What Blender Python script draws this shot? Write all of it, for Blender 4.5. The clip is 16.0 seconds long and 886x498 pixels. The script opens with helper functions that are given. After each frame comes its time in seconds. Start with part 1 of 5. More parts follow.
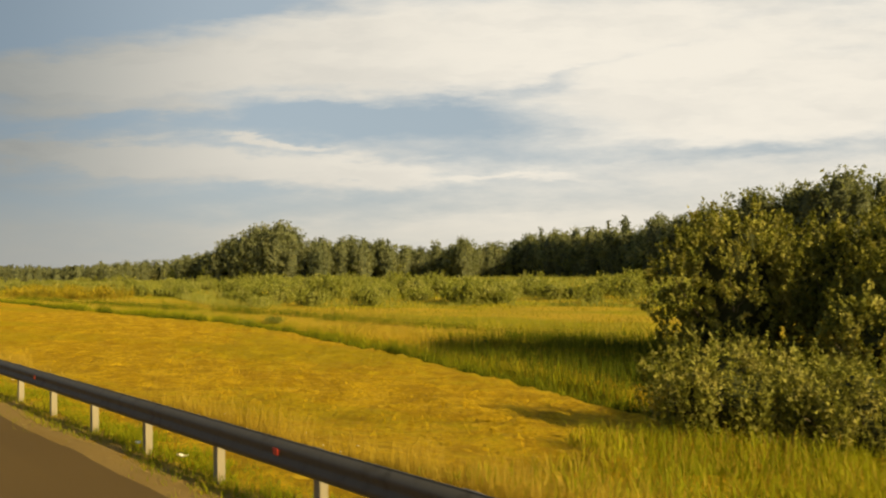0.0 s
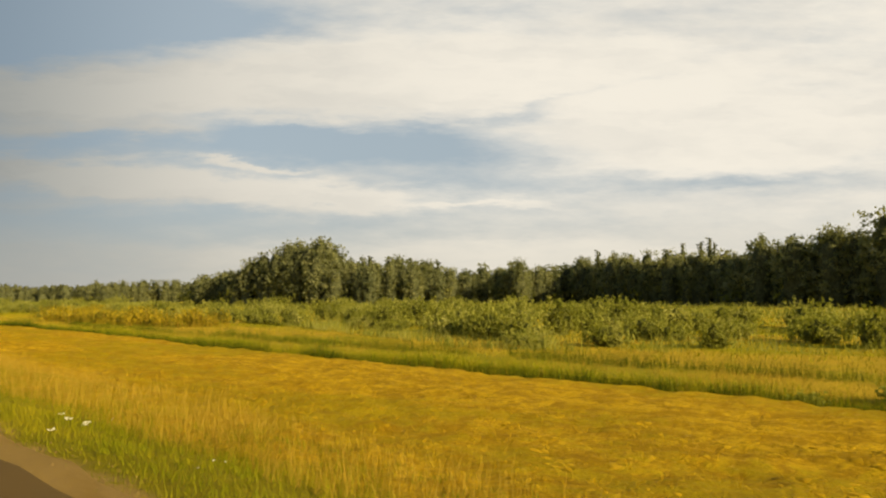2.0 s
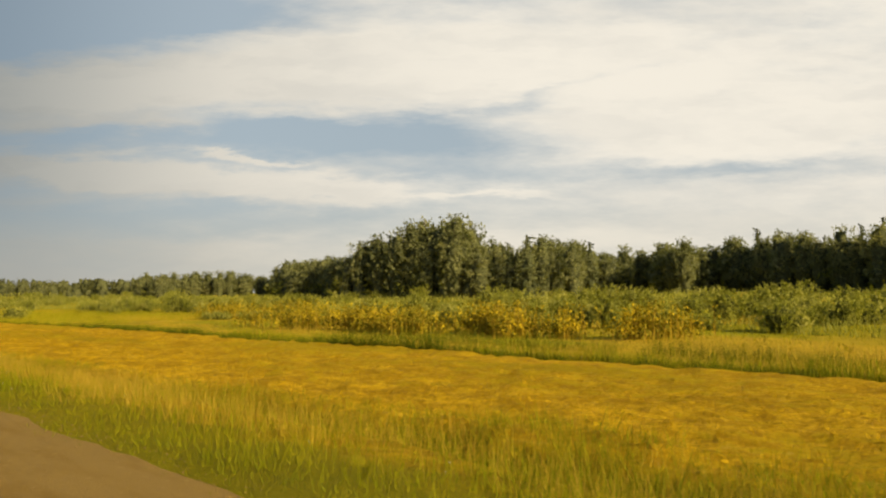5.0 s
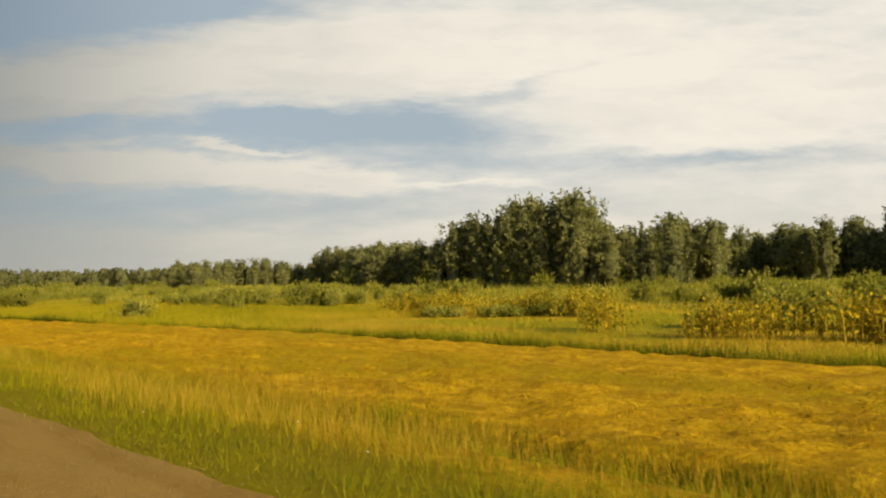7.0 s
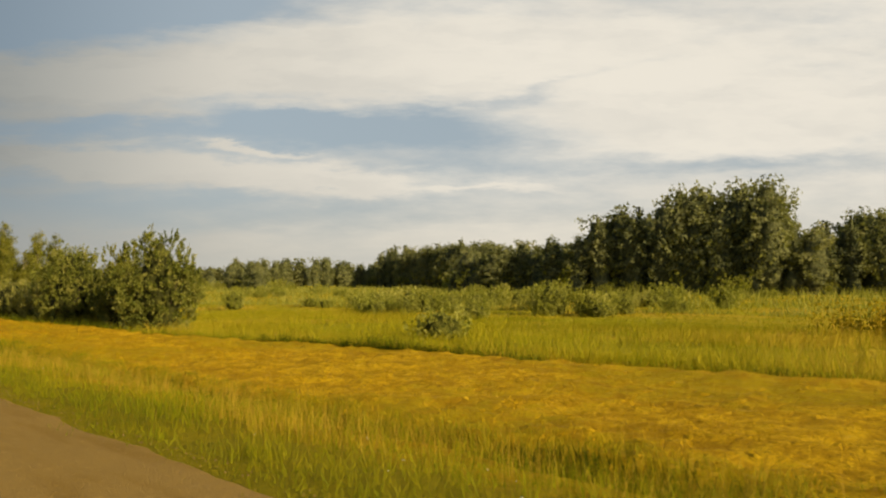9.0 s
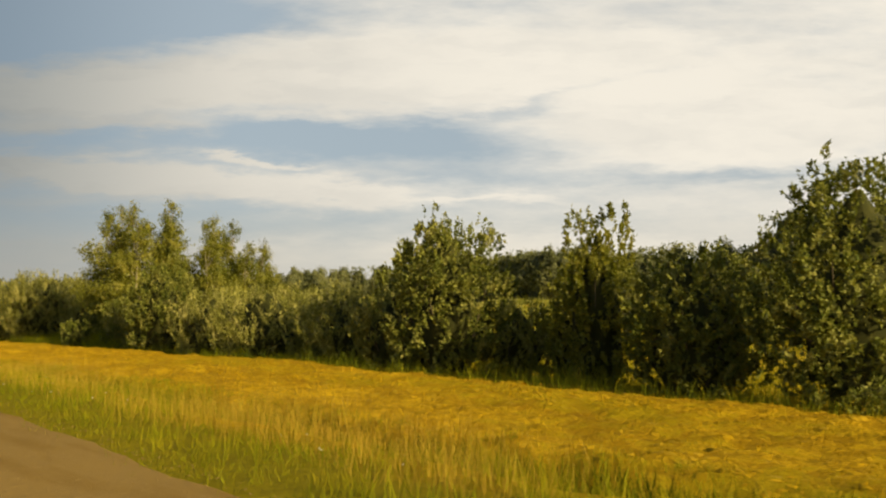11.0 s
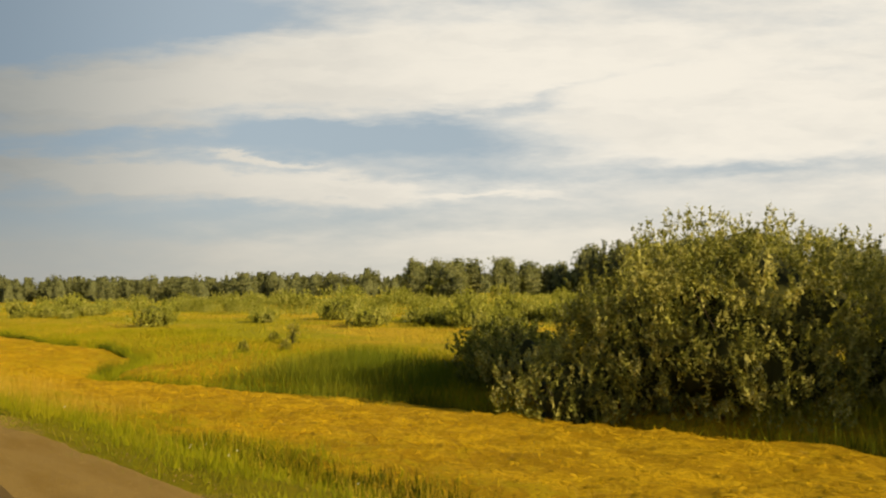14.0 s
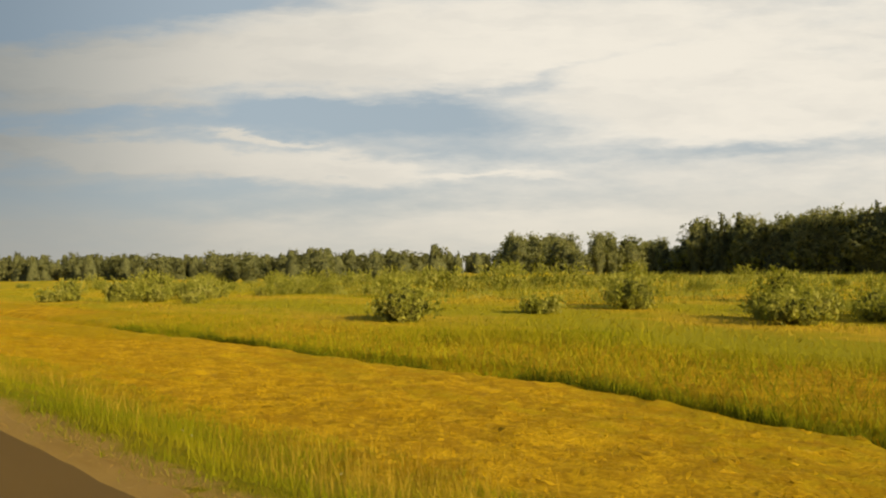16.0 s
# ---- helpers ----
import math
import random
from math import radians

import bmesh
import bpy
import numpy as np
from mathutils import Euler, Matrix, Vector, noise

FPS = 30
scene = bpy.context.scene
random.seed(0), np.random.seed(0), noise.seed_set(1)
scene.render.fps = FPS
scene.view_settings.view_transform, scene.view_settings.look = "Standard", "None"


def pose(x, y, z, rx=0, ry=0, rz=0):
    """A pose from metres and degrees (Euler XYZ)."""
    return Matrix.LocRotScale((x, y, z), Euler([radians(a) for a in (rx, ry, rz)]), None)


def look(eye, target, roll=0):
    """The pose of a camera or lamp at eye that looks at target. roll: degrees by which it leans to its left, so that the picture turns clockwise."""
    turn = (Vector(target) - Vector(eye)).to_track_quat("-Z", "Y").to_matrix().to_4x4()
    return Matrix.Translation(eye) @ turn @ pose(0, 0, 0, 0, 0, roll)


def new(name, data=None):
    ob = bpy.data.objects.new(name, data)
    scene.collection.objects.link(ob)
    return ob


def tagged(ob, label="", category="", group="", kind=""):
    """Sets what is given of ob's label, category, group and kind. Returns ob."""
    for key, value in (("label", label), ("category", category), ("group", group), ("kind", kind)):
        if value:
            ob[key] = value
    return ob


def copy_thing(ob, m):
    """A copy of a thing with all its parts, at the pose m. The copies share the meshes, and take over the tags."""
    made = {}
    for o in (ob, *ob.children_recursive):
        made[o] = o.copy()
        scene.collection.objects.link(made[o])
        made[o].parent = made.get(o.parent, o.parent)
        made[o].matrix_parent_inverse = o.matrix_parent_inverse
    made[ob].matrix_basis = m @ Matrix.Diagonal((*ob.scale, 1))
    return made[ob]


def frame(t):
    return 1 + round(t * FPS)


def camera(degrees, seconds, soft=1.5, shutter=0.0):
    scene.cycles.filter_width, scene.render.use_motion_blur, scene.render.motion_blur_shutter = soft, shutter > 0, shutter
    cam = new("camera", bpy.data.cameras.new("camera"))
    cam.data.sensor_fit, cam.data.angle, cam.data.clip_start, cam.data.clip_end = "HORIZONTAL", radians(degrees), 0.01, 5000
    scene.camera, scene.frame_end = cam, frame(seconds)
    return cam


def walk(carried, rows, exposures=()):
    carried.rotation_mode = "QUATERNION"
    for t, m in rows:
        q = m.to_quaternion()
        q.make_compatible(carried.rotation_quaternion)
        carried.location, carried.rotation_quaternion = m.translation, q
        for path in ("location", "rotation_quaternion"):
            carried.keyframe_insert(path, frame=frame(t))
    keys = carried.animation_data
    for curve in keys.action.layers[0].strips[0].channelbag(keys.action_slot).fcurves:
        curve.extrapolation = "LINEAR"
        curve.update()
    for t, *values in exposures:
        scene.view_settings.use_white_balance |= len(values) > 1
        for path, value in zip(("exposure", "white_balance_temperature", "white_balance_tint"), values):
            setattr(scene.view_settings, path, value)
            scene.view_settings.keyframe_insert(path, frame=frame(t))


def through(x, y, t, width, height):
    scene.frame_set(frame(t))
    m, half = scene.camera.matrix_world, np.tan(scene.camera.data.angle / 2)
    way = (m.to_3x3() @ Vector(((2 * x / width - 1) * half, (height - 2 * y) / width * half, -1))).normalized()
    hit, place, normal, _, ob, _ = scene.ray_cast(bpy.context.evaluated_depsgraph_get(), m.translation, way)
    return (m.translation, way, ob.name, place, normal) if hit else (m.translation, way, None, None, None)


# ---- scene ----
cam = camera(58.3, 16.0, soft=2.15, shutter=0.04)
PATH = [
    (0, 0.0, 0.00, 2.5, 91.82, 0.83, -41.77),
    (0.5, 0.0, 12.00, 2.5, 92.04, 0.75, -42.10),
    (1, 0.0, 23.96, 2.5, 92.17, 1.22, -42.21),
    (1.5, 0.0, 35.89, 2.5, 93.46, 0.07, -43.05),
    (2, 0.0, 47.78, 2.5, 93.69, -0.02, -43.71),
    (2.5, 0.0, 59.65, 2.5, 92.94, 0.41, -44.32),
    (3, 0.0, 71.48, 2.5, 92.59, 0.47, -44.12),
    (3.5, 0.0, 83.28, 2.5, 92.45, 0.38, -43.83),
    (4, 0.0, 95.06, 2.5, 92.35, 0.47, -43.58),
    (4.5, 0.0, 106.82, 2.5, 92.83, 0.45, -43.58),
    (5, 0.0, 118.55, 2.5, 93.02, 0.70, -43.67),
    (7.5, 0.0, 176.94, 2.5, 92.00, 0.89, -44.16),
    (8, 0.0, 188.57, 2.5, 92.22, 0.11, -43.26),
    (10.5, 0.0, 246.62, 2.5, 93.01, 0.33, -43.94),
    (11, 0.0, 258.22, 2.5, 93.31, 0.24, -43.36),
    (11.5, 0.0, 269.81, 2.5, 93.13, -0.56, -42.82),
    (12, 0.0, 281.41, 2.5, 92.81, 0.05, -43.44),
    (12.5, 0.0, 293.01, 2.5, 92.68, 0.60, -42.78),
    (13, 0.0, 304.62, 2.5, 92.50, 0.59, -43.11),
    (13.5, 0.0, 316.24, 2.5, 92.89, 0.34, -42.41),
    (14, 0.0, 327.86, 2.5, 93.08, 0.79, -42.76),
    (14.5, 0.0, 339.49, 2.5, 92.86, 0.36, -42.57),
    (15, 0.0, 351.14, 2.5, 92.15, 0.48, -42.75),
    (15.5, 0.0, 362.80, 2.5, 91.85, 0.70, -42.30),
    (16, 0.0, 374.47, 2.5, 91.64, 0.61, -42.70),
]
walk(cam, [(t, pose(*p)) for t, *p in PATH], exposures=[(0.0, 0.46, 6950, 8), (8.4, 0.46, 6950, 8), (10.3, 0.0, 6950, 8), (10.5, 0.0, 6950, 8), (10.7, 0.18, 6950, 8), (10.9, 0.40, 6950, 8), (11.1, 0.48, 6950, 8), (13.8, 0.48, 6950, 8), (14.6, 0.42, 6950, 8)])

# ---------------------------------------------------------------- sky and sun
SUN_EL = radians(20.0)
SUN_TO = Vector((0.055, -1.0, 0.0)).normalized()          # horizontal direction of the sun
VIEW = radians(43.3)                                      # bearing of the middle of the cloud field, east of +y
CREAM, BLUE, GREY = (0.93, 0.89, 0.825), (0.425, 0.515, 0.61), (0.53, 0.525, 0.50)


class Nodes:
    """Short hand for node trees."""

    def __init__(self, tree):
        self.t = tree

    def n(self, node, **props):
        nd = self.t.nodes.new("ShaderNode" + node)
        for k, v in props.items():
            if k == "op":
                nd.operation = v
            elif k == "kind":
                nd.sky_type = v
            elif k == "data":
                nd.data_type = v
            elif k == "blend":
                nd.blend_type = v
        return nd

    def put(self, sock, v):
        if isinstance(v, bpy.types.NodeSocket):
            self.t.links.new(v, sock)
        elif isinstance(v, (tuple, list)) and len(v) == 3 and len(sock.default_value) == 4:
            sock.default_value = (*v, 1)
        else:
            sock.default_value = v

    def math(self, op, a, b=0.0, c=None, clamp=False):
        nd = self.n("Math", op=op)
        nd.use_clamp = clamp
        self.put(nd.inputs[0], a)
        self.put(nd.inputs[1], b)
        if c is not None:
            self.put(nd.inputs[2], c)
        return nd.outputs[0]

    def dot(self, a, v):
        nd = self.n("VectorMath", op="DOT_PRODUCT")
        self.put(nd.inputs[0], a)
        nd.inputs[1].default_value = v
        return nd.outputs["Value"]

    def vec(self, x, y, z=0.0):
        nd = self.n("CombineXYZ")
        for s, v in zip(nd.inputs, (x, y, z)):
            self.put(s, v)
        return nd.outputs[0]

    def noise(self, vec, scale, detail=4.0, rough=0.55, dist=0.0):
        nd = self.n("TexNoise")
        self.put(nd.inputs["Vector"], vec)
        nd.inputs["Scale"].default_value, nd.inputs["Detail"].default_value = scale, detail
        nd.inputs["Roughness"].default_value, nd.inputs["Distortion"].default_value = rough, dist
        return nd.outputs["Fac"]

    def step(self, v, lo, hi):
        nd = self.n("MapRange")
        nd.interpolation_type = "SMOOTHSTEP"
        self.put(nd.inputs[0], v)
        self.put(nd.inputs[1], lo)
        self.put(nd.inputs[2], hi)
        return nd.outputs[0]

    def mix(self, f, a, b, blend="MIX"):
        nd = self.n("Mix", data="RGBA", blend=blend)
        self.put(nd.inputs[0], f)
        self.put(nd.inputs[6], a)
        self.put(nd.inputs[7], b)
        return nd.outputs[2]


world = bpy.data.worlds.new("world")
scene.world = world
world.use_nodes = True
W = Nodes(world.node_tree)
sky = W.n("TexSky", kind="NISHITA")
sky.sun_disc, sky.sun_elevation, sky.sun_rotation = False, SUN_EL, radians(177)
sky.air_density, sky.dust_density = 1.0, 2.0
way = W.n("TexCoord").outputs["Generated"]
ahead = W.math("MAXIMUM", W.dot(way, (math.sin(VIEW), math.cos(VIEW), 0)), 0.25)
U = W.math("DIVIDE", W.dot(way, (math.cos(VIEW), -math.sin(VIEW), 0)), ahead)
V = W.math("DIVIDE", W.dot(way, (0, 0, 1)), ahead)
# wind-drawn distortion of the cloud plane
wn = W.noise(W.vec(W.math("MULTIPLY", U, 2.2), W.math("MULTIPLY", V, 9.0), 0.3), 1.6, 6, 0.6)
wn2 = W.noise(W.vec(W.math("MULTIPLY", U, 5.0), W.math("MULTIPLY", V, 22.0), 4.3), 2.0, 6, 0.62)
Uw = W.math("ADD", U, W.math("MULTIPLY", W.math("SUBTRACT", wn, 0.5), 0.16))
Vw = W.math("ADD", V, W.math("MULTIPLY", W.math("SUBTRACT", wn2, 0.5), 0.055))
# cloud banks: centre u, v, half-width, half-height, lean, weight (negative: a gap of blue), crispness
BANKS = [
    (-0.09, 0.196, 0.16, 0.029, 0.0, -0.64, 1.0), (-0.20, 0.212, 0.08, 0.012, -0.05, -0.30, 1.2), (0.09, 0.186, 0.13, 0.024, -0.04, -0.22, 1.0),
    (-0.43, 0.196, 0.22, 0.014, 0.0, -0.24, 1.2), (-0.40, 0.215, 0.15, 0.009, -0.03, 0.30, 1.0), (-0.54, 0.352, 0.24, 0.042, 0.08, -1.15, 1.2),
    (-0.50, 0.343, 0.07, 0.006, 0.12, 0.45, 1.0), (-0.28, 0.352, 0.10, 0.016, 0.05, -0.35, 1.0),
    (-0.38, 0.150, 0.30, 0.021, -0.09, 0.75, 1.5), (-0.11, 0.130, 0.06, 0.012, -0.05, 0.45, 1.2), (-0.215, 0.170, 0.052, 0.0050, -0.12, 0.85, 1.0),
    (-0.28, 0.095, 0.40, 0.026, 0.0, -0.30, 1.0), (0.05, 0.120, 0.09, 0.005, 0.0, 0.40, 1.0), (0.08, 0.150, 0.20, 0.016, 0.0, -0.22, 1.0),
    (-0.06, 0.285, 0.42, 0.050, 0.03, 0.55, 1.5), (-0.48, 0.258, 0.20, 0.030, 0.02, 0.55, 1.3), (0.34, 0.215, 0.25, 0.050, 0.06, 0.42, 1.5),
    (0.16, 0.258, 0.16, 0.010, 0.30, -0.30, 1.0), (0.42, 0.150, 0.20, 0.012, 0.02, -0.28, 1.0), (-0.28, 0.058, 0.10, 0.018, 0.0, 0.22, 1.0), (0.10, 0.060, 0.16, 0.018, 0.0, 0.25, 1.0),
]
cloud = W.math("ADD", 0.62, W.math("MULTIPLY", U, 0.28))
for cu, cv, ru, rv, lean, weight, crisp in BANKS:
    du = W.math("SUBTRACT", Uw, cu)
    dv = W.math("SUBTRACT", W.math("SUBTRACT", Vw, cv), W.math("MULTIPLY", du, lean))
    q = W.math("ADD", W.math("POWER", W.math("ABSOLUTE", W.math("DIVIDE", du, ru)), 2.0),
               W.math("POWER", W.math("ABSOLUTE", W.math("DIVIDE", dv, rv)), 2.0))
    cloud = W.math("MULTIPLY_ADD", W.math("POWER", 2.718, W.math("MULTIPLY", W.math("POWER", q, crisp), -1.0)), weight, cloud)
fine = W.noise(W.vec(W.math("MULTIPLY", U, 3.0), W.math("MULTIPLY", V, 12.0), 7.7), 3.0, 8, 0.62)
fine2 = W.noise(W.vec(W.math("MULTIPLY", Uw, 1.6), W.math("MULTIPLY", Vw, 7.0), 2.1), 3.0, 7, 0.58)
cloud = W.math("ADD", cloud, W.math("MULTIPLY", W.math("SUBTRACT", fine, 0.5), 0.75))
cover = W.step(cloud, 0.10, 0.95)
thick = W.mix(W.step(U, -0.75, 0.15), GREY, CREAM)
thick = W.mix(W.math("MULTIPLY", W.step(fine2, 0.40, 0.68), 0.55), thick, W.mix(1.0, thick, (0.80, 0.82, 0.85), "MULTIPLY"))
gap = W.mix(0.8, W.mix(1.0, sky.outputs[0], (0.10, 0.10, 0.10), "MULTIPLY"), BLUE)
lit = W.mix(cover, gap, thick)
lit = W.mix(W.step(U, -0.22, -0.66), lit, W.mix(1.0, lit, (0.60, 0.645, 0.69), "MULTIPLY"))
# warm haze low down
lit = W.mix(W.math("MULTIPLY", W.step(V, 0.16, 0.02), 0.55), lit, W.mix(W.step(U, -0.7, 0.2), (0.46, 0.448, 0.41), (0.72, 0.69, 0.62)))
# overhead the cloud thins to clear evening sky
lit = W.mix(W.step(V, 0.42, 0.75), lit, W.mix(0.5, W.mix(1.0, sky.outputs[0], (0.10, 0.10, 0.10), "MULTIPLY"), (0.17, 0.20, 0.22)))
# below the horizon the far land
lit = W.mix(W.step(V, -0.03, -0.01), (0.12, 0.11, 0.05), lit)
bg = world.node_tree.nodes["Background"]
W.put(bg.inputs[0], lit)
bg.inputs[1].default_value = 0.69

sun = new("sun", bpy.data.lights.new("sun", "SUN"))
sun.data.energy, sun.data.angle, sun.data.color = 5.0, radians(0.6), (1.0, 0.79, 0.37)
sun.matrix_world = look((0, 0, 60), Vector((0, 0, 60)) - (SUN_TO * math.cos(SUN_EL) + Vector((0, 0, math.sin(SUN_EL)))))


# ---------------------------------------------------------------- materials
def material(name, build, rough=0.9, spec=0.2):
    m = bpy.data.materials.new(name)
    m.use_nodes = True
    N = Nodes(m.node_tree)
    b = m.node_tree.nodes["Principled BSDF"]
    b.inputs["Roughness"].default_value = rough
    b.inputs["Specular IOR Level"].default_value = spec
    build(N, b)
    return m


def place(N):
    return N.n("NewGeometry").outputs["Position"]


def island(N):
    return N.n("NewGeometry").outputs["Random Per Island"]


def bump(N, b, height, strength, dist=0.02):
    nd = N.n("Bump")
    N.put(nd.inputs["Height"], height)
    nd.inputs["Strength"].default_value, nd.inputs["Distance"].default_value = strength, dist
    N.put(b.inputs["Normal"], nd.outputs[0])


def stretched(N, vec, sx, sy, sz=1.0):
    nd = N.n("VectorMath", op="MULTIPLY")
    N.put(nd.inputs[0], vec)
    nd.inputs[1].default_value = (sx, sy, sz)
    return nd.outputs[0]


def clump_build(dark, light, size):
    """Filler body inside foliage: bump hollows coloured dark for shade, rises coloured light."""
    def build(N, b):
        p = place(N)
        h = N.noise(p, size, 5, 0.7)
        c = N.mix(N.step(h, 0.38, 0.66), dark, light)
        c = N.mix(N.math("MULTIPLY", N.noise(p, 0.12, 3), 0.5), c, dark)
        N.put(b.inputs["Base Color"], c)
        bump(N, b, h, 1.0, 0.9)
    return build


def leaf_material(name, dark, light, pale, rough=0.55, through=0.35, patch=0.25, run=(1.0, 1.0), fibre=0.0, sheen=0.3):
    """Foliage: colour by leaf and by patch, thin and a little translucent."""
    def build(N, b):
        p = place(N)
        c = N.mix(island(N), dark, light)
        c = N.mix(N.math("MULTIPLY", N.step(N.noise(stretched(N, p, *run), patch, 4), 0.45, 0.72), 0.8), c, pale)
        c = N.mix(N.math("MULTIPLY", N.step(N.noise(stretched(N, p, 0.8 * run[0], run[1]), patch * 0.37, 4), 0.48, 0.66), 0.6), c, dark)
        if fibre:
            c = N.mix(N.math("MULTIPLY", N.step(N.noise(stretched(N, p, 1, 1, 0.12), 75.0, 3), 0.40, 0.60), fibre), c, dark)
        N.put(b.inputs["Base Color"], c)
        tr = N.n("BsdfTranslucent")
        N.put(tr.inputs[0], N.mix(1.0, c, (1.0, 1.0, 0.45), "MULTIPLY"))
        mx = N.n("MixShader")
        mx.inputs[0].default_value = through
        out = [n for n in N.t.nodes if n.bl_idname == "ShaderNodeOutputMaterial"][0]
        N.t.links.new(b.outputs[0], mx.inputs[1])
        N.t.links.new(tr.outputs[0], mx.inputs[2])
        N.t.links.new(mx.outputs[0], out.inputs[0])
    return material(name, build, rough, sheen)


STRAW, STRAW2, GREEN, EARTH = (0.72, 0.46, 0.024), (0.44, 0.265, 0.014), (0.37, 0.31, 0.012), (0.30, 0.165, 0.014)


def ground_build(N, b):
    p = place(N)
    big = N.noise(stretched(N, p, 1.0, 0.45), 0.10, 4)
    rows = N.noise(stretched(N, p, 1.0, 0.6), 0.75, 6, 0.7)
    small = N.noise(p, 6.0, 8, 0.75)
    mid = N.noise(p, 1.5, 5, 0.65, 0.6)
    c = N.mix(N.step(N.math("ADD", N.math("MULTIPLY", N.math("ADD", rows, mid), 0.35), N.math("MULTIPLY", small, 0.3)), 0.44, 0.56), STRAW2, STRAW)
    c = N.mix(N.math("MULTIPLY", N.step(N.math("ADD", big, N.math("MULTIPLY", N.math("SUBTRACT", mid, 0.5), 0.5)), 0.46, 0.62), 0.6), c, GREEN)
    c = N.mix(N.math("MULTIPLY", N.step(N.noise(stretched(N, p, 1.0, 0.6), 0.9, 5, 0.7), 0.56, 0.70), 0.55), c, EARTH)
    c = N.mix(N.math("MULTIPLY", N.step(N.noise(p, 13.0, 6, 0.7), 0.52, 0.64), 0.6), c, (0.19, 0.115, 0.008))
    c = N.mix(N.math("MULTIPLY", N.step(N.noise(stretched(N, p, 1.0, 0.8), 2.4, 5, 0.7), 0.60, 0.72), 0.6), c, (0.68, 0.47, 0.07))
    x = N.n("SeparateXYZ")
    N.put(x.inputs[0], p)
    edge = N.math("ADD", x.outputs[0], N.math("MULTIPLY", N.noise(p, 0.5, 3), 2.0))
    c = N.mix(N.math("MULTIPLY", N.math("MULTIPLY", N.step(edge, 10.5, 8.0), 0.8), N.step(x.outputs[1], 22.0, 44.0)), c, N.mix(small, (0.15, 0.16, 0.012), (0.30, 0.27, 0.016)))
    c = N.mix(N.math("MULTIPLY", N.math("MULTIPLY", N.step(edge, 5.9, 5.3), N.step(edge, -11.5, -10.0)), N.step(N.noise(p, 2.5, 4), 0.28, 0.46)), c, (0.44, 0.295, 0.095))
    meadow = N.mix(N.step(N.noise(stretched(N, p, 0.6, 0.3), 0.11, 5, 0.65), 0.42, 0.60), (0.35, 0.325, 0.020), (0.56, 0.385, 0.036))
    c = N.mix(N.step(edge, 32.0, 36.0), c, meadow)
    c = N.mix(N.step(edge, -11.0, -14.0), c, meadow)
    N.put(b.inputs["Base Color"], c)
    bump(N, b, N.math("ADD", small, N.math("MULTIPLY", N.math("ADD", rows, mid), 0.6)), 0.9, 0.18)


def gravel_build(N, b):
    p = place(N)
    c = N.mix(N.noise(p, 60.0, 2), (0.235, 0.154, 0.05), (0.385, 0.258, 0.093))
    c = N.mix(N.math("MULTIPLY", N.step(N.noise(stretched(N, p, 1.0, 0.2), 1.6, 4), 0.45, 0.7), 0.6), c, (0.23, 0.141, 0.036))
    c = N.mix(N.math("MULTIPLY", N.step(N.noise(p, 7.0, 3), 0.6, 0.75), 0.45), c, (0.44, 0.31, 0.125))
    N.put(b.inputs["Base Color"], c)
    bump(N, b, N.math("ADD", N.noise(p, 30.0, 3), N.noise(p, 4.0, 3)), 0.8, 0.04)


def asphalt_build(N, b):
    p = place(N)
    c = N.mix(N.noise(p, 90.0, 2), (0.097, 0.065, 0.028), (0.15, 0.10, 0.043))
    c = N.mix(N.math("MULTIPLY", N.noise(stretched(N, p, 1.0, 0.08), 1.2, 3), 0.6), c, (0.18, 0.118, 0.047))
    N.put(b.inputs["Base Color"], c)
    bump(N, b, N.noise(p, 120.0, 2), 0.4, 0.01)


def painted(name, col, dirt=(0.25, 0.2, 0.13), amount=0.25, rough=0.4, spec=0.5, metal=0.0, scale=6.0, coat=0.0):
    def build(N, b):
        p = N.n("TexCoord").outputs["Object"]
        c = N.mix(N.math("MULTIPLY", N.step(N.noise(stretched(N, p, 1, 1, 0.35), scale, 5), 0.5, 0.75), amount), col, dirt)
        N.put(b.inputs["Base Color"], c)
        N.put(b.inputs["Roughness"], N.math("MULTIPLY_ADD", N.noise(p, scale * 2, 4), 0.3, rough - 0.1))
        b.inputs["Metallic"].default_value = metal
        b.inputs["Coat Weight"].default_value, b.inputs["Coat Roughness"].default_value = coat, 0.22
    return material(name, build, rough, spec)


def bark_build(dark, light):
    def build(N, b):
        p = N.n("TexCoord").outputs["Object"]
        h = N.noise(stretched(N, p, 6, 6, 1.2), 2.0, 5)
        N.put(b.inputs["Base Color"], N.mix(h, dark, light))
        bump(N, b, h, 0.6, 0.05)
    return build


M_GROUND = material("turf", ground_build, 0.95, 0.04)
M_GRAVEL = material("gravel", gravel_build, 0.95, 0.05)
M_STONE = painted("pale_stone", (0.31, 0.205, 0.075), (0.22, 0.145, 0.05), 0.6, 0.9, 0.1)
M_ROAD = material("asphalt", asphalt_build, 0.95, 0.05)
M_VERGE = leaf_material("verge_grass", (0.14, 0.165, 0.009), (0.32, 0.31, 0.015), (0.44, 0.35, 0.025), 0.6, 0.3, 0.5, (1.0, 0.6), 0.5, sheen=0.05)
M_STALK = leaf_material("dry_grass", (0.30, 0.20, 0.024), (0.58, 0.41, 0.07), (0.46, 0.33, 0.05), 0.7, 0.3, 0.5, sheen=0.05)
M_MOWN = leaf_material("cut_grass", (0.26, 0.155, 0.005), (0.54, 0.34, 0.011), (0.62, 0.42, 0.025), 0.7, 0.2, 0.8, (1.0, 0.6), sheen=0.05)
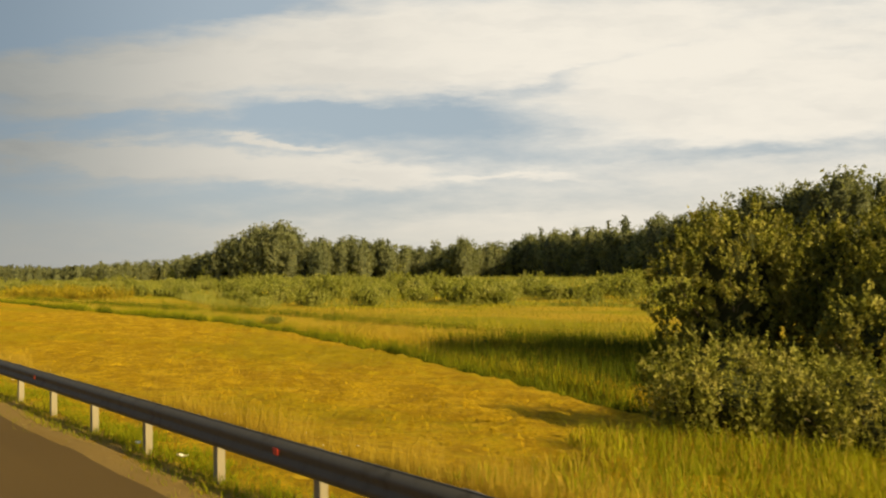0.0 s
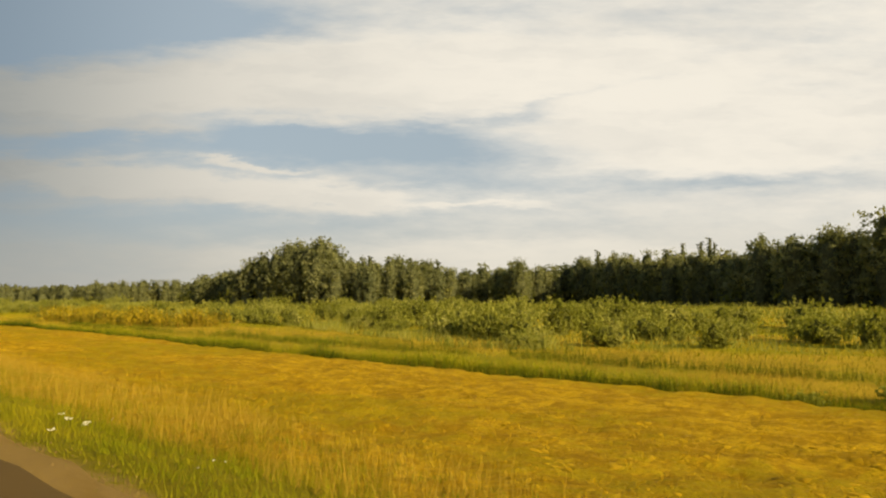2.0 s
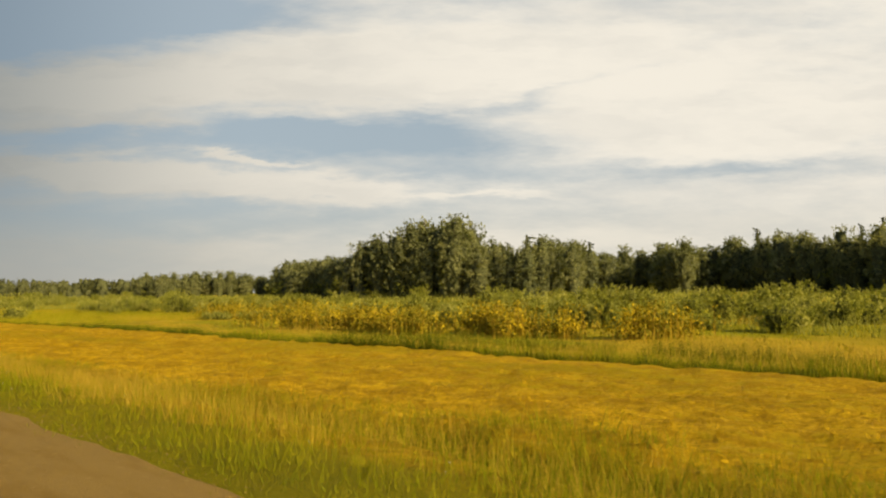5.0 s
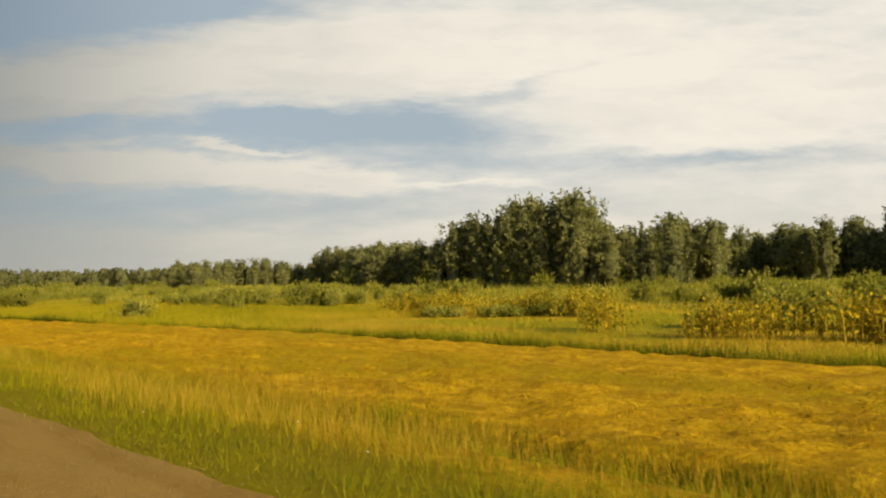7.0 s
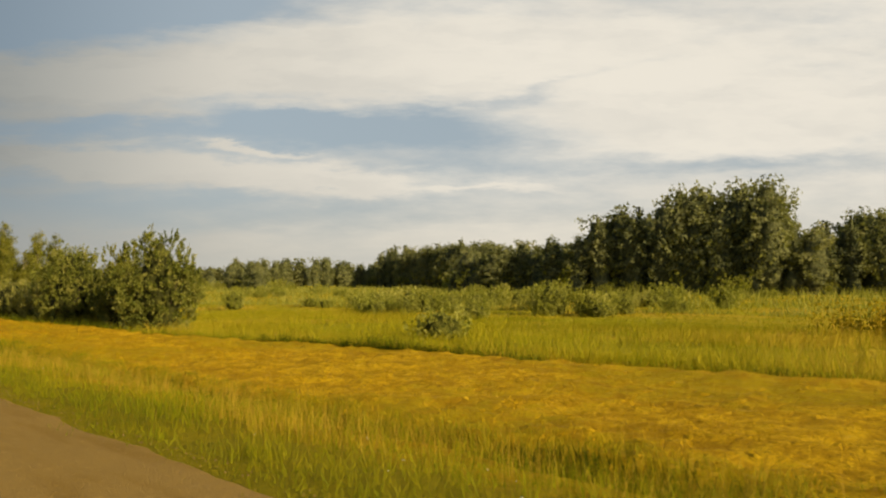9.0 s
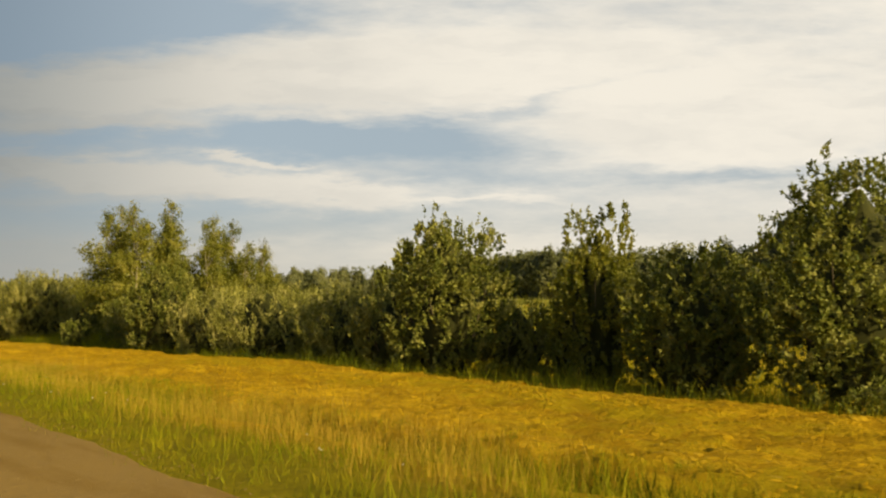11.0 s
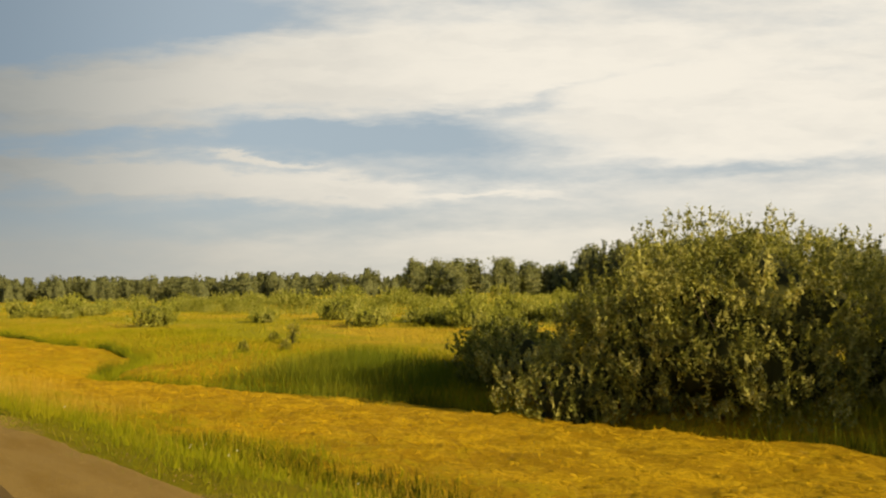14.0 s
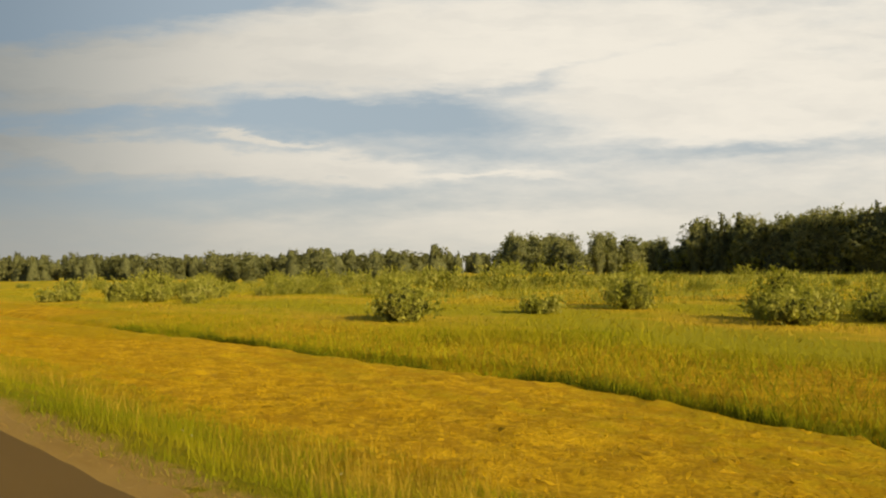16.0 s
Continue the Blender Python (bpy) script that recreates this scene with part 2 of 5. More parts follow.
M_HAY = leaf_material("hay", (0.34, 0.215, 0.012), (0.53, 0.345, 0.018), (0.58, 0.39, 0.035), 0.9, 0.08, 0.5, fibre=0.3, sheen=0.03)
M_MEADOW = leaf_material("meadow_grass", (0.21, 0.205, 0.014), (0.385, 0.33, 0.025), (0.52, 0.355, 0.055), 0.65, 0.25, 0.11, (0.7, 0.3), sheen=0.05)
M_LIP = leaf_material("ditch_grass", (0.16, 0.19, 0.010), (0.32, 0.32, 0.016), (0.42, 0.36, 0.024), 0.6, 0.28, 0.3, sheen=0.05)
M_REED = leaf_material("reed", (0.09, 0.13, 0.012), (0.20, 0.215, 0.022), (0.29, 0.26, 0.033), 0.55, 0.3, 0.3, sheen=0.05)
# grass of ditch and trough, its greens darkened to stand for shade
M_DITCHSHADE = leaf_material("sedge", (0.048, 0.072, 0.006), (0.12, 0.14, 0.009), (0.18, 0.18, 0.012), 0.6, 0.14, 0.5, sheen=0.05)
M_DOCK = leaf_material("yellowing_leaf", (0.13, 0.13, 0.018), (0.60, 0.44, 0.03), (0.22, 0.215, 0.03), 0.65, 0.3, 0.5, sheen=0.05)
M_BLOOM = leaf_material("yellow_bloom", (0.55, 0.42, 0.02), (0.75, 0.58, 0.04), (0.6, 0.5, 0.05), 0.6, 0.3, 0.4)
M_WILLOW = leaf_material("willow_leaf", (0.075, 0.092, 0.02), (0.42, 0.41, 0.11), (0.61, 0.57, 0.24), 0.45, 0.30, 1.5, sheen=0.1)
M_SHRUB = leaf_material("shrub_leaf", (0.065, 0.088, 0.016), (0.27, 0.285, 0.067), (0.40, 0.385, 0.13), 0.45, 0.27, 1.3, sheen=0.1)
M_WEED = leaf_material("weed_leaf", (0.085, 0.10, 0.014), (0.33, 0.315, 0.06), (0.52, 0.46, 0.14), 0.6, 0.25, 1.6, sheen=0.1)
M_SCRUB = leaf_material("scrub_leaf", (0.18, 0.20, 0.036), (0.38, 0.385, 0.085), (0.50, 0.48, 0.17), 0.75, 0.45, 0.35, sheen=0.1)
M_ASPEN = leaf_material("aspen_leaf", (0.09, 0.115, 0.015), (0.31, 0.30, 0.045), (0.42, 0.39, 0.09), 0.40, 0.4, 1.0)
M_FOREST = leaf_material("forest_leaf", (0.155, 0.175, 0.095), (0.30, 0.315, 0.165), (0.37, 0.37, 0.20), 0.8, 0.5, 0.10, sheen=0.1)
M_FARWOOD = leaf_material("far_forest_leaf", (0.085, 0.095, 0.048), (0.155, 0.165, 0.08), (0.20, 0.20, 0.095), 0.8, 0.35, 0.05, sheen=0.1)
M_SPRUCE = leaf_material("spruce_needle", (0.07, 0.085, 0.045), (0.13, 0.145, 0.07), (0.15, 0.16, 0.08), 0.6, 0.1, 0.12, sheen=0.1)
# filler inside shrubs: near-black colours put in for the shade between leaves
M_INNER = leaf_material("shrub_core_shade", (0.018, 0.021, 0.004), (0.045, 0.05, 0.009), (0.055, 0.055, 0.012), 0.9, 0.05, 2.5)
# core of woodland trees, leaf green darkened to stand for shade inside
M_WOODSHADE = material("wood_core_shade", clump_build((0.07, 0.08, 0.042), (0.16, 0.17, 0.085), 1.1), 0.9, 0.1)
# core of meadow willows, scrub colour deepened for the shade under the sprays
M_SCRUBSHADE = material("scrub_core_shade", clump_build((0.12, 0.135, 0.028), (0.30, 0.305, 0.07), 3.0), 0.9, 0.1)
M_BARK = material("bark", bark_build((0.05, 0.04, 0.028), (0.16, 0.13, 0.095)))
M_PALEBARK = material("aspen_bark", bark_build((0.14, 0.12, 0.085), (0.40, 0.36, 0.27)))
M_ZINC = painted("zinc", (0.115, 0.105, 0.09), (0.05, 0.042, 0.034), 0.6, 0.55, 0.4, 0.4)
M_POST = painted("galvanised_post", (0.27, 0.235, 0.17), (0.22, 0.17, 0.11), 0.5, 0.55, 0.4, 0.2)
M_YELLOW = painted("sign_yellow", (0.78, 0.42, 0.0), (0.68, 0.37, 0.0), 0.3, 0.4, 0.2, coat=0.5)
M_ORANGE = painted("sign_orange", (0.78, 0.15, 0.008), (0.7, 0.2, 0.02), 0.3, 0.4, 0.25, coat=0.8)
M_WHITE = painted("sign_white", (0.82, 0.80, 0.74), (0.6, 0.52, 0.4), 0.2, 0.4, 0.5)
M_BLACK = painted("sign_black", (0.035, 0.030, 0.025), (0.10, 0.08, 0.06), 0.4, 0.5, 0.4)
M_BACK = painted("sign_back", (0.45, 0.45, 0.43), (0.3, 0.27, 0.22), 0.3, 0.45, 0.5, 0.6)
M_PALE = painted("bollard_white", (0.80, 0.76, 0.66), (0.45, 0.36, 0.24), 0.35, 0.5, 0.4, 0.0, 9.0)
M_RED = painted("reflector_red", (0.62, 0.06, 0.03), (0.4, 0.08, 0.05), 0.2, 0.3, 0.6)
M_WOOD = painted("weathered_wood", (0.34, 0.25, 0.16), (0.15, 0.11, 0.07), 0.6, 0.8, 0.2, 0.0, 14.0)


# ---------------------------------------------------------------- mesh helpers
def mesh_of(name, verts, faces, mat):
    """A mesh from an (n, 3) array and an (m, 3) or (m, 4) array of corner numbers."""
    me = bpy.data.meshes.new(name)
    verts, faces = np.asarray(verts, np.float32), np.asarray(faces, np.int32)
    k = faces.shape[1]
    me.vertices.add(len(verts))
    me.vertices.foreach_set("co", verts.ravel())
    me.loops.add(faces.size)
    me.loops.foreach_set("vertex_index", faces.ravel())
    me.polygons.add(len(faces))
    me.polygons.foreach_set("loop_start", np.arange(0, faces.size, k, dtype=np.int32))
    me.update(calc_edges=True)
    me.materials.append(mat)
    return me


def bm_mesh(name, bm, mat, smooth=False):
    me = bpy.data.meshes.new(name)
    bm.to_mesh(me)
    bm.free()
    me.materials.append(mat)
    if smooth:
        for p in me.polygons:
            p.use_smooth = True
    return me


def part(name, data, parent, label=""):
    """Links a mesh as one part under a thing or under a part."""
    ob = new(name, data)
    ob.parent = parent
    return tagged(ob, label)


def empty(name, m, label, category, group=""):
    ob = new(name)
    ob.empty_display_size = 0.2
    ob.matrix_world = m
    return tagged(ob, label, category, group)


def box(bm, x0, x1, y0, y1, z0, z1, bevel=0.0):
    g = bmesh.ops.create_cube(bm, size=1.0)
    for v in g["verts"]:
        v.co = Vector(((x0 + x1) / 2 + v.co.x * (x1 - x0), (y0 + y1) / 2 + v.co.y * (y1 - y0), (z0 + z1) / 2 + v.co.z * (z1 - z0)))
    if bevel:
        es = list({e for v in g["verts"] for e in v.link_edges})
        bmesh.ops.bevel(bm, geom=es, offset=bevel, segments=2, affect="EDGES", profile=0.5)


def slab(bm, outline, y0, y1):
    """A plate in the x-z plane with that outline, from y0 (front) to y1 (back)."""
    front = [bm.verts.new((x, y0, z)) for x, z in outline]
    back = [bm.verts.new((x, y1, z)) for x, z in outline]
    bm.faces.new(front)
    bm.faces.new(back[::-1])
    n = len(outline)
    for i in range(n):
        bm.faces.new((front[i], back[i], back[(i + 1) % n], front[(i + 1) % n]))
    bmesh.ops.recalc_face_normals(bm, faces=bm.faces)


def tubes(lines, sides=6):
    """Tapered tubes along lines of (x, y, z, radius)."""
    vs, fs = [], []
    for line in lines:
        line = np.asarray(line, float)
        base = len(vs)
        for i, (x, y, z, r) in enumerate(line):
            d = line[min(i + 1, len(line) - 1), :3] - line[max(i - 1, 0), :3]
            d /= np.linalg.norm(d) + 1e-9
            a = np.cross(d, (0.3, 0.9, 0.1))
            a /= np.linalg.norm(a) + 1e-9
            b = np.cross(d, a)
            for k in range(sides):
                w = 2 * math.pi * k / sides
                vs.append(np.array((x, y, z)) + r * (a * math.cos(w) + b * math.sin(w)))
        for i in range(len(line) - 1):
            for k in range(sides):
                p, q = base + i * sides + k, base + i * sides + (k + 1) % sides
                fs.append((p, q, q + sides, p + sides))
    return np.array(vs), np.array(fs)


# ---------------------------------------------------------------- the lie of the land
Y_KEYS = [-400, 10, 20, 30, 40, 50, 60, 100, 130, 215, 245, 262, 290, 305, 320, 332, 342, 352, 358, 363, 367, 370, 372, 374, 376, 378.5, 382, 388, 394, 900]
EDGE_X = [4.3, 4.3, 4.3, 4.3, 4.3, 4.43, 4.57, 5.1, 5.3, 5.3, 5.3, 5.25, 5.25, 5.25, 5.2, 4.96, 4.73, 4.4, 4.36, 4.33, 4.31, 4.29, 4.28, 4.26, 4.25, 4.24, 4.22, 4.21, 4.21, 4.2]
MOWN_X = [17.5, 17.5, 21.3, 24.2, 26.8, 29.0, 30.5, 30.5, 30.0, 29.5, 24.0, 20.0, 19.5, 19.6, 20.0, 20.4, 20.6, 20.6, 19.3, 18.1, 16.8, 15.0, 14.6, 15.7, 17.4, 19.5, 21.1, 22.2, 23.5, 23.6]
MOWN_Z = [-1.45, -1.45, -1.43, -1.42, -1.4, -1.37, -1.33, -1.2, -0.75, -0.75, -0.6, -0.35, -0.4, -0.75, -1.05, -1.4, -1.65, -1.9, -1.93, -1.95, -1.95, -1.93, -1.91, -1.89, -1.87, -1.84, -1.78, -1.75, -1.75, -1.7]
BANK_X = [11.0, 11.0, 10.4, 9.5, 8.6, 8.7, 8.8, 9.2, 12.0, 12.0, 11.3, 11.0, 10.5, 9.6, 9.0, 8.7, 8.38, 8.4, 8.4, 8.4, 8.32, 8.3, 8.3, 8.28, 8.24, 8.2, 8.2, 8.2, 8.2, 8.2]


def along(table, y):
    return np.interp(y, Y_KEYS, table)


def wob(x, y, s, seed=0.0):
    """Cheap smooth unevenness, about -1 to 1."""
    return (np.sin(x * s + 1.3 * seed + 1.7 * np.sin(y * s * 0.61 + seed)) + np.sin(y * s * 0.83 - seed + 1.3 * np.sin(x * s * 0.47 + 2.1 * seed))
            + np.sin((x + y) * s * 0.39 + 2.7 * seed)) / 3


def grain(x, y, size, seed):
    """Value noise with cells of that size, from -1 to 1."""
    u, v = x / size, y / size
    i, j = np.floor(u), np.floor(v)
    f, g = u - i, v - j
    f, g = f * f * (3 - 2 * f), g * g * (3 - 2 * g)

    def corner(a, b):
        h = np.sin(a * 127.1 + b * 311.7 + seed * 74.7) * 43758.5453
        return 2 * (h - np.floor(h)) - 1
    return (corner(i, j) * (1 - f) + corner(i + 1, j) * f) * (1 - g) + (corner(i, j + 1) * (1 - f) + corner(i + 1, j + 1) * f) * g


def hay(x, y):
    """Lie of the cut grass: low ridges left by the mower and lumps of hay."""
    ridge = grain(x + 0.25 * y, 0.22 * y, 1.1, 1.0)
    return 0.04 * ridge + 0.05 * grain(x, y * 0.75, 0.8, 2.0) + 0.07 * grain(x, y, 0.5, 3.0) + 0.03 * grain(x, y * 0.5, 2.6, 4.0)


def land(x, y):
    """Height of the ground."""
    x, y = np.asarray(x, float), np.asarray(y, float)
    xe, xm, zm, xb = along(EDGE_X, y), along(MOWN_X, y) + 0.5 * wob(0 * y, y, 0.35), along(MOWN_Z, y), along(BANK_X, y)
    zb = np.interp(y, [20, 90, 130, 215, 325, 338], [0.42, 0.42, 0.60, 0.72, 0.72, 0.40]) * zm - 0.12
    f = np.clip((x - xe) / (xb - xe), 0, 1)
    z = np.where(x < xe, -0.03, zb * (f * f * (3 - 2 * f)) - 0.03)
    g = np.clip((x - xb) / (xm - xb), 0, 1)
    z = np.where(x > xb, zb + (zm - zb) * g, z)
    z = z + np.where(x > xe + 0.5, 0.05 * wob(x, y, 0.9) + 0.035 * wob(x, y, 2.3, 2.0) + 0.035 * wob(x, y, 5.1, 1.0), 0)
    z = z + np.where(x > xb - 1.0, hay(x, y) * np.clip((x - xb + 1.0) / 1.5, 0, 1), 0)
    trough = np.interp(y, [78, 112, 330, 345], [0.0, 0.42, 0.42, 0.0])
    z = z - trough * np.exp(-((x - xb + 0.3) / 0.75) ** 2)
    d = x - xm
    dip = 0.6 * np.exp(-((d - 1.0) / 0.7) ** 2)
    far = np.interp(x, [0, 30, 60, 150, 300, 700, 3000], [-1.3, -1.3, -1.15, -0.2, 1.0, 2.0, 2.0])
    h = np.clip(d / 8, 0, 1)
    z = np.where(d > 0, zm + (far - zm) * h - dip + 0.10 * wob(x, y, 0.4, 1.0) * h, z)
    return z


def ground_sheet():
    xs = np.unique(np.concatenate([[-400, -60, -10], np.arange(0, 8, 0.5), np.arange(8, 20, 0.28), np.arange(20, 33, 0.5), np.arange(33, 60, 2.0), np.arange(60, 200, 10),
                                   [250, 350, 500, 800, 1300, 2200, 4000]]))
    ys = np.unique(np.concatenate([[-600, -300, -150, -80], np.arange(-40, 0, 2.0), np.arange(0, 410, 0.4), np.arange(410, 440, 0.8), np.arange(440, 480, 1.5), np.arange(480, 900, 20), [1000, 1300, 1800, 2600, 4000]]))
    X, Y = np.meshgrid(xs, ys, indexing="ij")
    v = np.stack([X, Y, land(X, Y)], -1).reshape(-1, 3)
    i, j = np.meshgrid(np.arange(len(xs) - 1), np.arange(len(ys) - 1), indexing="ij")
    a = (i * len(ys) + j).ravel()
    f = np.stack([a, a + len(ys), a + len(ys) + 1, a + 1], 1)
    me = mesh_of("ground", v, f, M_GROUND)
    for p in me.polygons:
        p.use_smooth = True
    return tagged(new("ground", me), "mown straw-coloured roadside and green meadow beyond", "ground", kind="structure")


def strip(name, x0, x1, top, mat, label, ragged=0.0):
    """A paved strip along the road, from x0(y) to x1(y), with a thin edge."""
    ys = np.arange(-120, 620, 0.5)
    a = x0(ys)
    b = x1(ys) + ragged * (0.6 * wob(0 * ys, ys, 1.9) + 0.5 * wob(0 * ys, ys, 5.3, 3.0))
    cols = [np.stack([a, ys, 0 * ys + top], 1), np.stack([b - 0.25, ys, 0 * ys + top], 1), np.stack([b, ys, 0 * ys - 0.10], 1)]
    n = len(ys)
    f = [(k * n + i, (k + 1) * n + i, (k + 1) * n + i + 1, k * n + i + 1) for k in range(2) for i in range(n - 1)]
    return tagged(new(name, mesh_of(name, np.concatenate(cols), f, mat)), label, name, kind="structure")


ground_sheet()
strip("pavement", lambda y: 0 * y - 0.5, lambda y: along(EDGE_X, y), 0.0, M_GRAVEL, "dusty brown gravel shoulder beside the road", 0.14)
strip("road", lambda y: 0 * y - 9.0, lambda y: np.interp(y, [70, 100, 328, 352], [3.95, 2.6, 2.6, 3.75]), 0.012, M_ROAD, "worn warm-grey asphalt carriageway with a crumbling edge", 0.06)


# ---------------------------------------------------------------- grass
def blades(rng, x, y, height, width, lean=0.35, tip=True, wall=False):
    """Curved grass blades at those places: arrays of corners and of triangles."""
    n = len(x)
    z = land(x, y) - 0.02
    a = rng.normal(math.pi / 2, 0.3, n) if wall else rng.uniform(0, 2 * math.pi, n)
    side = np.stack([np.cos(a), np.sin(a), 0 * a], 1) * (width * rng.uniform(0.6, 1.3, n))[:, None]
    b = rng.uniform(0, 2 * math.pi, n)
    out = np.stack([np.cos(b), np.sin(b), 0 * b], 1) * (height * lean * rng.uniform(0.1, 1.0, n))[:, None]
    base = np.stack([x, y, z], 1)
    up = np.stack([0 * x, 0 * x, height], 1)
    if tip:
        v = np.stack([base - side, base + side, base + 0.55 * up + 0.3 * out - side * 0.8, base + 0.55 * up + 0.3 * out + side * 0.8, base + up + out], 1)
        k = np.array([(0, 1, 3), (0, 3, 2), (2, 3, 4)])
    else:
        v = np.stack([base - side, base + side, base + up + out], 1)
        k = np.array([(0, 1, 2)])
    m = v.shape[1]
    f = (np.arange(n) * m)[:, None, None] + k[None]
    return v.reshape(-1, 3), f.reshape(-1, 3)


def sward(name, label, mat, sets):
    vs, fs, at = [], [], 0
    for v, f in sets:
        vs.append(v)
        fs.append(f + at)
        at += len(v)
    return tagged(new(name, mesh_of(name, np.concatenate(vs), np.concatenate(fs), mat)), label, "grass", kind="stuff")


rng = np.random.default_rng(5)


def scatter(n, lo, hi, y0=-2.0, y1=440.0):
    """n places between the lines lo(y) and hi(y); y is drawn more thinly past the end of the way."""
    y = rng.uniform(y0, y1, n)
    return lo(y) + rng.uniform(0, 1, n) * (hi(y) - lo(y)), y


def edge(y):
    return along(EDGE_X, y) - 0.12 + 0.2 * wob(0 * y, y, 1.9) + 0.12 * wob(0 * y, y, 5.3, 3.0)


def clumped(x, y, s=0.8, cut=-0.25, seed=0.0):
    return wob(x, y, s, seed) + 0.5 * wob(x, y, s * 3.1, seed + 1) > cut


def verge_end(y):
    """Where the uncut verge gives way to the mown strip."""
    return np.where(y < 45, np.interp(y, [8, 26, 45], [edge(0.0) + 1.0, edge(0.0) + 1.1, 9.6]), along(BANK_X, y) + np.interp(y, [55, 70, 90, 105, 112, 130, 142, 150], [1.2, 2.4, 2.8, 1.6, 2.8, 2.6, 1.4, 1.2]))


# green verge
def verge_height(x, y):
    f = np.clip((x - edge(y) + np.where(y < 72, 0.3, 0.0)) / 0.8, 0, 1)
    g = np.clip((verge_end(y) - x) / 2.5, 0, 1)
    tall = np.interp(y, [0, 30, 60, 110, 230, 320, 345, 470], [0.9, 0.6, 0.7, 1.0, 1.0, 0.85, 0.95, 0.8])
    lush = np.exp(-((y - 126) / 8) ** 2) * np.clip((x - 7.5) / 1.5, 0, 1)
    deep = np.exp(-((x - along(BANK_X, y) + 0.3) / 0.9) ** 2) * np.interp(y, [78, 112, 330, 345], [0, 1, 1, 0])
    return f, (0.05 + 0.24 * f * tall * (0.35 + 0.65 * g) + 0.24 * deep + 0.22 * lush) * (1 + 0.5 * wob(x, y, 0.8, 4) + 0.45 * wob(x, y, 2.6, 1))


sets = []
for n, tip in ((20000, True), (370000, False)):
    x, y = scatter(n, edge, verge_end)
    f, h = verge_height(x, y)
    keep = (grain(x, y, 0.55, 9.0) + 0.6 * grain(x, y, 1.7, 8.0) > -0.55) & (rng.uniform(0, 1, n) < 0.35 + 0.65 * f)
    x, y, h = x[keep], y[keep], h[keep] * rng.uniform(0.35, 1.45, keep.sum()) * (1 + 0.35 * grain(x[keep], y[keep], 0.5, 11.0))
    sets.append(blades(rng, x, y, h, 0.0028 + 0.006 * rng.uniform(0, 1, len(x)), 1.0 if tip else 0.75, tip))
sward("verge_grass", "long green roadside grass leaning in tufts", M_VERGE, sets)

# lush grass in the trough at the bank's foot, coloured dark for shade
x, y = scatter(46000, lambda y: along(BANK_X, y) - 0.95, lambda y: along(BANK_X, y) + 0.35, 78.0, 345.0)
keep = clumped(x, y, 1.1, -0.8, 3.0) & (rng.uniform(0, 1, len(x)) < np.clip((y - 78) / 30, 0, 1))
x, y = x[keep], y[keep]
sward("trough_grass", "lush green grass in a shallow trough, darkened in colour for shade", M_DITCHSHADE, [blades(rng, x, y, rng.uniform(0.18, 0.46, len(x)) * (1 + 0.3 * wob(x, y, 1.7, 2)), 0.008 + 0.008 * rng.uniform(0, 1, len(x)), 0.5, tip=False, wall=True)])

# dry flowering stalks standing over it
x, y = scatter(300000, lambda y: edge(y) + np.interp(y, [0, 90, 130, 240], [2.8, 2.6, 1.5, 1.5]), lambda y: verge_end(y) + 1.4)
middle = edge(y) + (along(BANK_X, y) - edge(y)) * np.interp(y, [55, 66, 98, 110], [0.7, 1.1, 1.1, 0.7])
keep = wob(x, y, 0.35, 7) + 0.6 * wob(x, y, 0.9, 3) + 0.45 * rng.normal(0, 1, len(x)) - 0.4 * ((x - middle) / 1.7) ** 2 + 0.35 > np.interp(y, [0, 20, 30, 55, 70, 110, 215, 232, 265, 275, 300, 320, 345, 365, 380, 470], [0.0, 0.1, 0.9, 0.6, -0.35, -0.25, 0.0, 0.45, 0.5, 0.0, 0.1, 0.45, 0.3, 0.0, 0.5, 0.6])
x, y = x[keep], y[keep]
h = rng.uniform(0.25, 0.80, len(x)) * (1 + 0.35 * grain(x, y, 0.9, 5.0))
sward("dry_grass", "pale straw-coloured flowering grass stalks", M_STALK, [blades(rng, x, y, h, 0.002 + 0.004 * rng.uniform(0, 1, len(x)), 0.5, tip=False)])

# short cut grass
x, y = scatter(140000, lambda y: np.minimum(verge_end(y), along(BANK_X, y)) - 0.9, lambda y: along(MOWN_X, y) + 0.4)
lump = hay(x, y) / 0.08
near = (rng.uniform(0, 1, len(x)) < np.clip(1.3 - (x - 8) / 30, 0.35, 1)) & (lump + 0.9 * rng.normal(0, 1, len(x)) > -0.7)
x, y, lump = x[near], y[near], lump[near]
h = rng.uniform(0.02, 0.10, len(x)) * (1 + 0.6 * np.clip(lump, -0.6, 1.5))
sets = [blades(rng, x, y, h, 0.005 + 0.009 * rng.uniform(0, 1, len(x)), 1.1, tip=False)]
# longer fibres on the side next to the road
x, y = scatter(90000, lambda y: along(BANK_X, y) - 0.6, lambda y: along(BANK_X, y) + 7.5)
near = grain(x, y, 0.5, 21.0) + 0.6 * grain(x, y, 1.6, 22.0) + 0.5 * rng.normal(0, 1, len(x)) > 0.1
sets.append(blades(rng, x[near], y[near], rng.uniform(0.05, 0.20, near.sum()), 0.003 + 0.008 * rng.uniform(0, 1, near.sum()), 0.9, tip=False))
sward("cut_grass", "short cut straw-yellow grass", M_MOWN, sets)

